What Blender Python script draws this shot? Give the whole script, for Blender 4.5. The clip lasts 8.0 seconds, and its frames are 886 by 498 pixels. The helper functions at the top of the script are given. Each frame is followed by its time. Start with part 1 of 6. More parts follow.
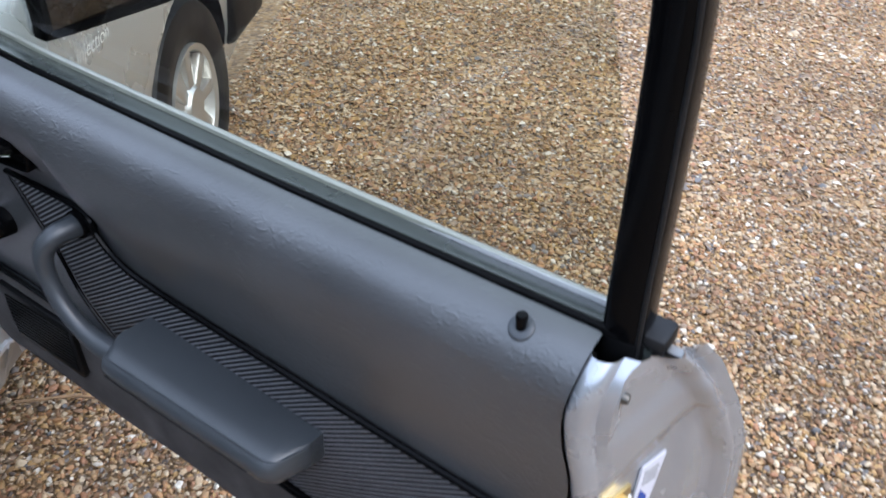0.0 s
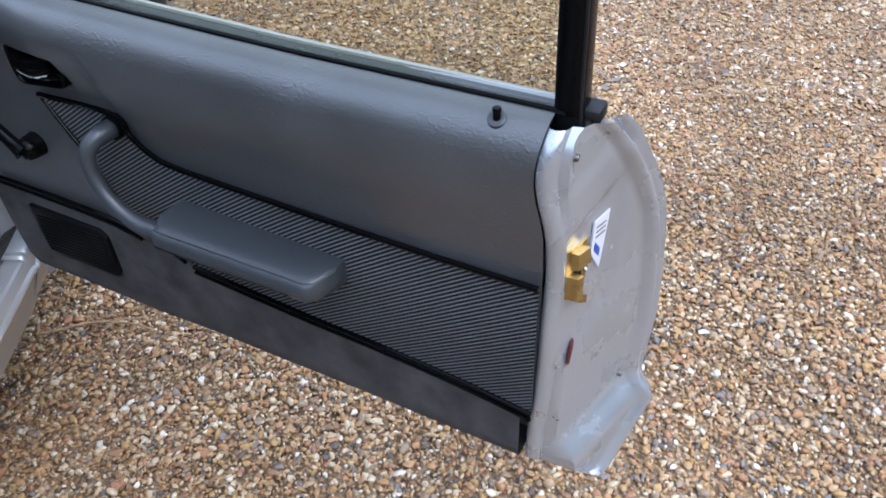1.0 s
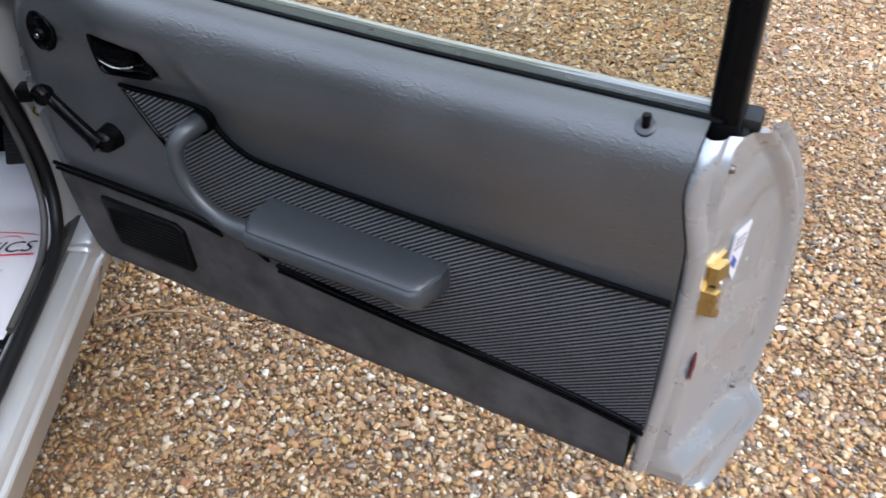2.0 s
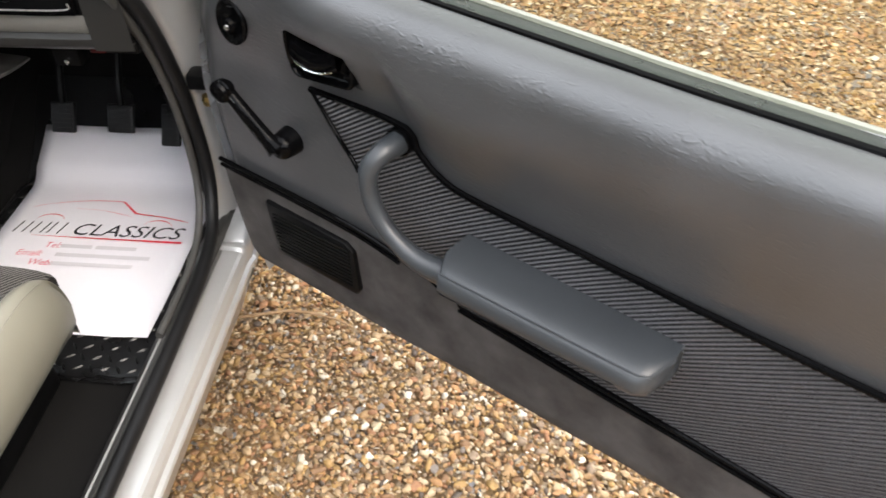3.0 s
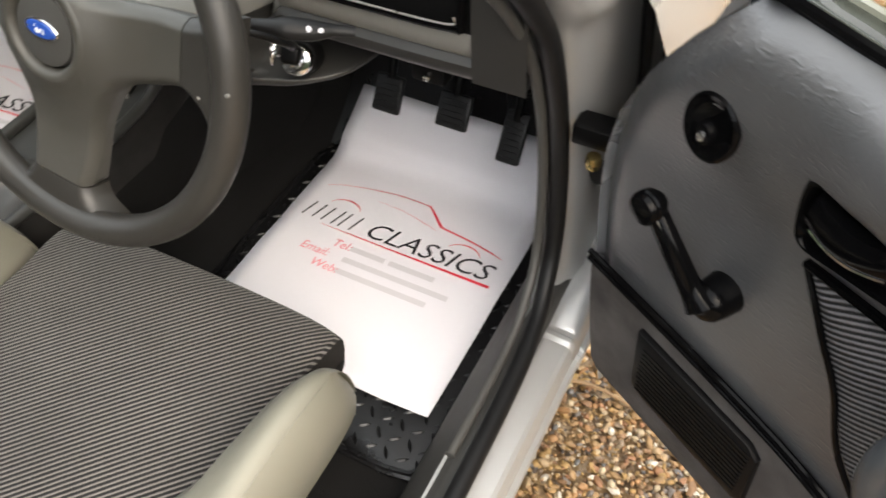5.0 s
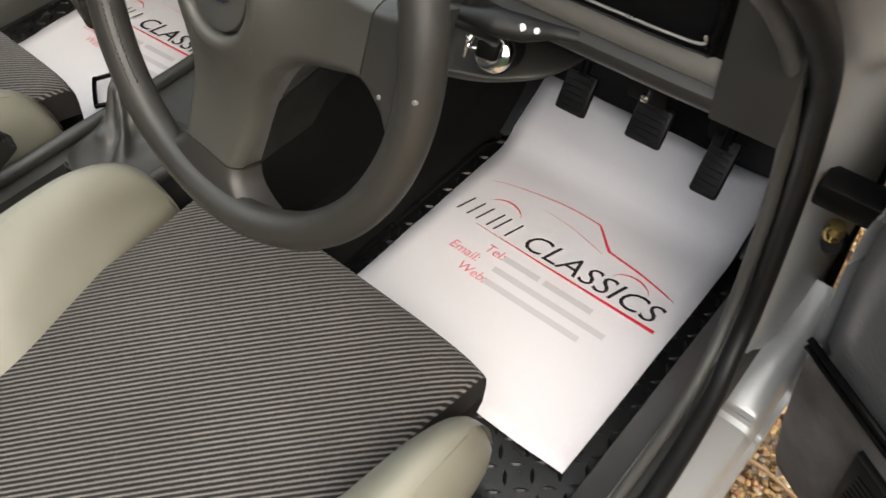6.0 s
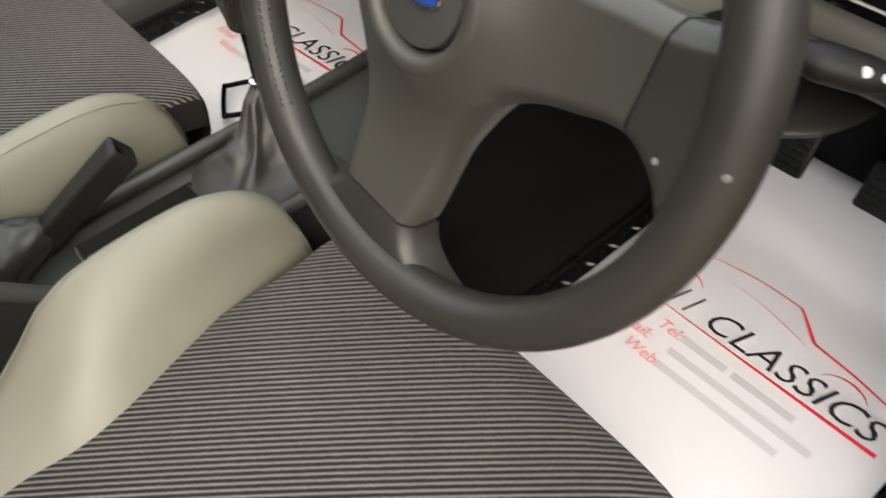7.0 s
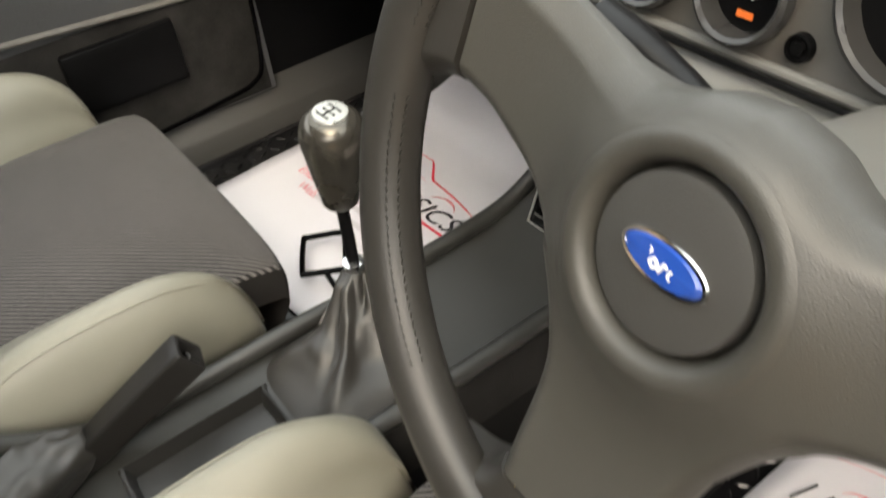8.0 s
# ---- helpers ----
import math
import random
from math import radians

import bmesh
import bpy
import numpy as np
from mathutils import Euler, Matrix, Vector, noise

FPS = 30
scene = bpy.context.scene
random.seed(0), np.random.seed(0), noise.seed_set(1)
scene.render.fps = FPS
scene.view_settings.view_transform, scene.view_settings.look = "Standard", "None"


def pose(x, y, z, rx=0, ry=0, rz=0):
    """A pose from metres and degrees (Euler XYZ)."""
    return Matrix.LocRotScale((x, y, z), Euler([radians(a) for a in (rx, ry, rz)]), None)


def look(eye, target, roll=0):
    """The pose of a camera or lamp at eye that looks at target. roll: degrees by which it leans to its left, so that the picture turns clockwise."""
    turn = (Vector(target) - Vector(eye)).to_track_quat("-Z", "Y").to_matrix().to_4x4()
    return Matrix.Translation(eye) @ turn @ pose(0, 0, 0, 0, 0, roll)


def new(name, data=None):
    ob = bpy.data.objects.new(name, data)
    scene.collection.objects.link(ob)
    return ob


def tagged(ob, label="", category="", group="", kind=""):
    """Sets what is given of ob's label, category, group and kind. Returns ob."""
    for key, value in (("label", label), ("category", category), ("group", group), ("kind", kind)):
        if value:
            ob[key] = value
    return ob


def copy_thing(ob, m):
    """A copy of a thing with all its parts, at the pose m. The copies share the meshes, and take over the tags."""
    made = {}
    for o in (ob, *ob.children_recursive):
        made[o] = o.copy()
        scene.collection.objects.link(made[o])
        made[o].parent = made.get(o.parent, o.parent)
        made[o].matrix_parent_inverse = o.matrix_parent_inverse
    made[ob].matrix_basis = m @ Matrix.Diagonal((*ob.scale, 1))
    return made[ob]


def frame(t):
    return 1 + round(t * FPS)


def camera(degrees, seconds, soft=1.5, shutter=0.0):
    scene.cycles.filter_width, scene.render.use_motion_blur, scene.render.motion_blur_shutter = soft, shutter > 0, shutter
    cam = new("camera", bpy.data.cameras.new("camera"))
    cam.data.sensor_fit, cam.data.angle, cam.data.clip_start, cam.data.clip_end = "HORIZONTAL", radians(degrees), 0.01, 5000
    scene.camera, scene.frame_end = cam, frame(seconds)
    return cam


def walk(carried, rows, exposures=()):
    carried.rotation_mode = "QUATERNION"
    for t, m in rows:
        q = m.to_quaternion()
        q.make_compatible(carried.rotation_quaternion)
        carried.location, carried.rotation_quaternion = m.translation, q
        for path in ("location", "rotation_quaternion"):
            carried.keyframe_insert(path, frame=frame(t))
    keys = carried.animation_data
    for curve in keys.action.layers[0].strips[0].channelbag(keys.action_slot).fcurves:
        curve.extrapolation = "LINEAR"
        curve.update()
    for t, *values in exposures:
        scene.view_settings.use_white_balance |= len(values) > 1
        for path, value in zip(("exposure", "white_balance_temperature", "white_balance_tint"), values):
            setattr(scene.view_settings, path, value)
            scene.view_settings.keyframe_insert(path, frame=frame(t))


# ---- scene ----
cam = camera(57.0, 8.0, 1.6, 0.3)
PATH = [
    (0, (1.635, 0.135, 1.282), (1.545, 1.747, 0.101), 1.9),
    (0.5, (1.609, -0.049, 1.3), (1.609, 1.554, 0.104), -0.7),
    (1, (1.579, -0.144, 1.302), (1.641, 1.413, 0.048), -2.1),
    (1.2, (1.558, -0.15, 1.305), (1.632, 1.39, 0.031), -2.3),
    (2.3, (1.399, -0.014, 1.305), (1.403, 1.49, -0.013), -2.1),
    (2.5, (1.358, 0.017, 1.298), (1.333, 1.514, -0.029), -2.0),
    (3, (1.298, 0.123, 1.275), (1.112, 1.583, -0.079), -2.1),
    (3.5, (1.288, 0.289, 1.263), (0.887, 1.676, -0.121), -2.2),
    (4, (1.218, 0.385, 1.253), (0.674, 1.675, -0.175), -3.5),
    (4.5, (1.081, 0.463, 1.231), (0.502, 1.694, -0.235), -4.4),
    (5, (0.983, 0.519, 1.213), (0.325, 1.661, -0.292), -3.2),
    (5.2, (0.962, 0.538, 1.213), (0.228, 1.616, -0.304), -3.1),
    (6.3, (0.812, 0.629, 1.116), (-0.093, 1.522, -0.428), -4.1),
    (6.5, (0.773, 0.638, 1.092), (-0.159, 1.515, -0.445), -4.3),
    (7, (0.693, 0.655, 1.054), (-0.362, 1.445, -0.45), -5.6),
    (7.5, (0.59, 0.667, 1.034), (-0.57, 1.39, -0.426), -7.0),
    (8, (0.499, 0.724, 1.011), (-0.763, 1.532, -0.314), -6.7),
]
walk(cam, [(t, look(eye, target, roll)) for t, eye, target, roll in PATH], [(0, 1.60, 5400, 11), (1.2, 1.62, 5250, 11), (2.3, 1.92, 6050, 10), (3.0, 2.28, 6700, 10), (3.5, 2.42, 6950, 10), (5.0, 2.27, 7000, 9), (6.4, 2.08, 7000, 8), (7.0, 2.14, 7100, 8), (8, 2.40, 7250, 8)])

# ---- world, sun and exposure ----
world = bpy.data.worlds.new("sky")
scene.world = world
world.use_nodes = True
wt = world.node_tree
sky = wt.nodes.new("ShaderNodeTexSky")
sky.sky_type, sky.sun_disc = "NISHITA", False
sky.sun_elevation, sky.sun_rotation = radians(50), radians(124)
sky.air_density, sky.dust_density = 1.0, 4.0
wt.links.new(sky.outputs[0], wt.nodes["Background"].inputs[0])
wt.nodes["Background"].inputs[1].default_value = 0.07
# an even layer of bright cloud over the sky
cloud, both = wt.nodes.new("ShaderNodeBackground"), wt.nodes.new("ShaderNodeAddShader")
cloud.inputs[0].default_value, cloud.inputs[1].default_value = (0.93, 0.955, 0.985, 1), 0.63
wt.links.new(wt.nodes["Background"].outputs[0], both.inputs[0])
wt.links.new(cloud.outputs[0], both.inputs[1])
wt.links.new(both.outputs[0], wt.nodes["World Output"].inputs[0])
sun = new("sun", bpy.data.lights.new("sun", "SUN"))
sun.data.energy, sun.data.angle, sun.data.color = 0.32, radians(50), (1.0, 0.95, 0.88)
sun.matrix_world = look((0, 0, 10), (-5 * math.sin(radians(124)), -5 * math.cos(radians(124)), 10 - 5.96))


# ---- materials ----
def nodes_of(name):
    m = bpy.data.materials.new(name)
    m.use_nodes = True
    return m, m.node_tree.nodes, m.node_tree.links, m.node_tree.nodes["Principled BSDF"]


def ramp(n, l, fac, stops, blend="LINEAR"):
    r = n.new("ShaderNodeValToRGB")
    r.color_ramp.interpolation = blend
    while len(r.color_ramp.elements) < len(stops):
        r.color_ramp.elements.new(0.5)
    for e, (p, c) in zip(r.color_ramp.elements, stops):
        e.position, e.color = p, (*c, 1)
    l.new(fac, r.inputs[0])
    return r.outputs[0]


def noise_tex(n, l, vec, scale, detail=4.0, rough=0.55):
    t = n.new("ShaderNodeTexNoise")
    t.inputs["Scale"].default_value, t.inputs["Detail"].default_value, t.inputs["Roughness"].default_value = scale, detail, rough
    if vec:
        l.new(vec, t.inputs["Vector"])
    return t.outputs["Fac"]


def bump(n, l, b, height, strength, dist, under=None):
    k = n.new("ShaderNodeBump")
    k.inputs["Strength"].default_value, k.inputs["Distance"].default_value = strength, dist
    l.new(height, k.inputs["Height"])
    if under:
        l.new(under, k.inputs["Normal"])
    l.new(k.outputs[0], b.inputs["Normal"])
    return k.outputs[0]


def plain(name, c, rough, metal=0.0, vary=0.15, scale=6.0, grain=400.0, relief=0.1, depth=0.001, rvary=0.12, coat=0.0, spec=0.5):
    """A surface with broad and fine variation of colour and gloss, and a fine relief."""
    m, n, l, b = nodes_of(name)
    tc = n.new("ShaderNodeTexCoord").outputs["Object"]
    broad = noise_tex(n, l, tc, scale, 5)
    fine = noise_tex(n, l, tc, grain, 3)
    mix = n.new("ShaderNodeMath")
    mix.operation = "MULTIPLY_ADD"
    mix.inputs[1].default_value = 0.35
    l.new(fine, mix.inputs[0])
    l.new(broad, mix.inputs[2])
    lo, hi = [tuple(max(0, min(1, v * (1 + s * vary))) for v in c) for s in (-1, 1)]
    l.new(ramp(n, l, mix.outputs[0], [(0.4, lo), (0.95, hi)]), b.inputs["Base Color"])
    r = n.new("ShaderNodeMapRange")
    r.inputs[1].default_value, r.inputs[2].default_value = 0.3, 0.7
    r.inputs[3].default_value, r.inputs[4].default_value = max(0.03, rough - rvary), min(1, rough + rvary)
    l.new(broad, r.inputs[0])
    l.new(r.outputs[0], b.inputs["Roughness"])
    b.inputs["Metallic"].default_value = metal
    b.inputs["Specular IOR Level"].default_value = spec
    b.inputs["Coat Weight"].default_value = coat
    b.inputs["Coat Roughness"].default_value = 0.08
    if relief:
        bump(n, l, b, fine, relief, depth)
    return m


def vinyl(name, c, rough=0.42, creases=0.35, gloss=0.5, vary=0.13):
    """Grained vinyl with soft creases."""
    m, n, l, b = nodes_of(name)
    b.inputs["Specular IOR Level"].default_value = gloss
    tc = n.new("ShaderNodeTexCoord").outputs["Object"]
    broad = noise_tex(n, l, tc, 7, 6, 0.62)
    lo, hi = tuple(v * (1 - vary) for v in c), tuple(v * (1 + vary) for v in c)
    l.new(ramp(n, l, broad, [(0.3, lo), (0.7, hi)]), b.inputs["Base Color"])
    r = n.new("ShaderNodeMapRange")
    r.inputs[3].default_value, r.inputs[4].default_value = rough - 0.06, rough + 0.10
    l.new(broad, r.inputs[0])
    l.new(r.outputs[0], b.inputs["Roughness"])
    v = n.new("ShaderNodeTexVoronoi")
    v.feature = "DISTANCE_TO_EDGE"
    v.inputs["Scale"].default_value = 700
    l.new(tc, v.inputs["Vector"])
    under = bump(n, l, b, v.outputs[0], 0.25, 0.0006)
    mp = n.new("ShaderNodeMapping")
    mp.inputs["Scale"].default_value = (0.7, 1, 1.45)
    l.new(tc, mp.inputs[0])
    w = n.new("ShaderNodeTexNoise")
    w.noise_type = "RIDGED_MULTIFRACTAL"
    w.inputs["Scale"].default_value, w.inputs["Detail"].default_value = 150, 6
    w.inputs["Distortion"].default_value = 0.6
    l.new(mp.outputs[0], w.inputs["Vector"])
    mask = n.new("ShaderNodeMapRange")
    mask.inputs[1].default_value, mask.inputs[2].default_value = 0.36, 0.62
    l.new(noise_tex(n, l, tc, 4.3, 2), mask.inputs[0])
    mul = n.new("ShaderNodeMath")
    mul.operation = "MULTIPLY"
    l.new(w.outputs["Fac"], mul.inputs[0])
    l.new(mask.outputs[0], mul.inputs[1])
    under = bump(n, l, b, noise_tex(n, l, tc, 150, 3), creases * 0.10, 0.0010, under)
    bump(n, l, b, mul.outputs[0], creases, 0.0010, under)
    return m


def ribbed(name, light, dark, pitch, direction, rough=0.85, depth=0.0012, sheen=0.0, thin=0.0):
    """Corded cloth: bands at right angles to a direction in the thing's own axes."""
    m, n, l, b = nodes_of(name)
    tc = n.new("ShaderNodeTexCoord").outputs["Object"]
    dot = n.new("ShaderNodeVectorMath")
    dot.operation = "DOT_PRODUCT"
    l.new(tc, dot.inputs[0])
    k = 2 * math.pi / pitch
    dot.inputs[1].default_value = tuple(v * k for v in Vector(direction).normalized())
    wob = n.new("ShaderNodeMath")
    wob.operation = "MULTIPLY_ADD"
    wob.inputs[1].default_value = 1.1
    l.new(noise_tex(n, l, tc, 260, 2), wob.inputs[0])
    l.new(dot.outputs["Value"], wob.inputs[2])
    s = n.new("ShaderNodeMath")
    s.operation = "SINE"
    l.new(wob.outputs[0], s.inputs[0])
    fac = n.new("ShaderNodeMapRange")
    fac.inputs[1].default_value, fac.inputs[2].default_value = -1, 1
    l.new(s.outputs[0], fac.inputs[0])
    mid = tuple((a + c) / 2 for a, c in zip(light, dark))
    band = ramp(n, l, fac.outputs[0], [(0.25 + thin, dark), (0.5 + thin, mid), (0.72 + thin, light)])
    mul = n.new("ShaderNodeMix")
    mul.data_type, mul.blend_type = "RGBA", "MULTIPLY"
    mul.inputs["Factor"].default_value = 1.0
    l.new(band, mul.inputs[6])
    l.new(ramp(n, l, noise_tex(n, l, tc, 9, 4), [(0.3, (0.82, 0.82, 0.82)), (0.7, (1, 1, 1))]), mul.inputs[7])
    l.new(mul.outputs[2], b.inputs["Base Color"])
    b.inputs["Roughness"].default_value = rough
    b.inputs["Specular IOR Level"].default_value = 0.25
    b.inputs["Sheen Weight"].default_value = sheen
    under = bump(n, l, b, fac.outputs[0], 0.6, depth)
    bump(n, l, b, noise_tex(n, l, tc, 1500, 2), 0.3, 0.0004, under)
    return m


def gravel_stone():
    m, n, l, b = nodes_of("gravel_stone")
    g = n.new("ShaderNodeNewGeometry")
    tc = n.new("ShaderNodeTexCoord").outputs["Object"]
    base = ramp(n, l, g.outputs["Random Per Island"], [
        (0.0, (0.42, 0.265, 0.125)), (0.16, (0.45, 0.285, 0.11)), (0.28, (0.52, 0.375, 0.215)), (0.41, (0.28, 0.16, 0.08)), (0.52, (0.31, 0.225, 0.15)), (0.61, (0.45, 0.25, 0.11)),
        (0.70, (0.62, 0.50, 0.33)), (0.81, (0.24, 0.205, 0.175)), (0.85, (0.38, 0.195, 0.10)), (0.91, (0.13, 0.10, 0.078)), (0.94, (0.74, 0.68, 0.56)), (0.985, (0.19, 0.185, 0.18))], "CONSTANT")
    mul = n.new("ShaderNodeMix")
    mul.data_type, mul.blend_type = "RGBA", "MULTIPLY"
    mul.inputs["Factor"].default_value = 1.0
    l.new(base, mul.inputs[6])
    l.new(ramp(n, l, noise_tex(n, l, tc, 160, 4), [(0.3, (0.72, 0.70, 0.68)), (0.7, (1.0, 1.0, 1.0))]), mul.inputs[7])
    big = n.new("ShaderNodeMix")
    big.data_type, big.blend_type = "RGBA", "MULTIPLY"
    big.inputs["Factor"].default_value = 1.0
    l.new(mul.outputs[2], big.inputs[6])
    l.new(ramp(n, l, noise_tex(n, l, tc, 1.6, 4), [(0.32, (0.68, 0.66, 0.64)), (0.65, (1.0, 1.0, 1.0))]), big.inputs[7])
    l.new(big.outputs[2], b.inputs["Base Color"])
    b.inputs["Roughness"].default_value = 0.58
    b.inputs["Specular IOR Level"].default_value = 0.4
    bump(n, l, b, noise_tex(n, l, tc, 420, 3), 0.3, 0.001)
    return m


def gravel_bed():
    """Stones too far off to tell apart, and the bed between the near ones, coloured darker for shade in the gaps."""
    m, n, l, b = nodes_of("gravel_bed")
    tc = n.new("ShaderNodeTexCoord").outputs["Object"]
    v = n.new("ShaderNodeTexVoronoi")
    v.inputs["Scale"].default_value = 62
    l.new(tc, v.inputs["Vector"])
    sep = n.new("ShaderNodeSeparateColor")
    l.new(v.outputs["Color"], sep.inputs[0])
    base = ramp(n, l, sep.outputs[0], [(0.0, (0.11, 0.068, 0.035)), (0.25, (0.24, 0.15, 0.068)), (0.5, (0.32, 0.21, 0.10)), (0.75, (0.15, 0.10, 0.062)), (0.92, (0.42, 0.32, 0.21))])
    mul = n.new("ShaderNodeMix")
    mul.data_type, mul.blend_type = "RGBA", "MULTIPLY"
    mul.inputs["Factor"].default_value = 1.0
    l.new(base, mul.inputs[6])
    l.new(ramp(n, l, noise_tex(n, l, tc, 1.2, 5), [(0.3, (0.70, 0.68, 0.65)), (0.7, (1, 1, 1))]), mul.inputs[7])
    l.new(mul.outputs[2], b.inputs["Base Color"])
    b.inputs["Roughness"].default_value = 0.75
    inv = n.new("ShaderNodeMath")
    inv.operation = "SUBTRACT"
    inv.inputs[0].default_value = 1.0
    l.new(v.outputs["Distance"], inv.inputs[1])
    bump(n, l, b, inv.outputs[0], 0.8, 0.006)
    return m


def clear_glass(name="clear_glass", tint=(0.90, 0.93, 0.91)):
    m, n, l, b = nodes_of(name)
    clear = n.new("ShaderNodeBsdfTransparent")
    clear.inputs[0].default_value = (*tint, 1)
    gloss = n.new("ShaderNodeBsdfGlossy")
    gloss.inputs["Roughness"].default_value = 0.01
    lw = n.new("ShaderNodeLayerWeight")
    lw.inputs[0].default_value = 0.5
    pw = n.new("ShaderNodeMath")
    pw.operation = "POWER"
    pw.inputs[1].default_value = 4.0
    l.new(lw.outputs["Facing"], pw.inputs[0])
    ad = n.new("ShaderNodeMath")
    ad.operation = "MULTIPLY_ADD"
    ad.inputs[1].default_value, ad.inputs[2].default_value = 0.7, 0.06
    l.new(pw.outputs[0], ad.inputs[0])
    mix = n.new("ShaderNodeMixShader")
    l.new(ad.outputs[0], mix.inputs[0])
    l.new(clear.outputs[0], mix.inputs[1])
    l.new(gloss.outputs[0], mix.inputs[2])
    l.new(mix.outputs[0], n["Material Output"].inputs[0])
    return m


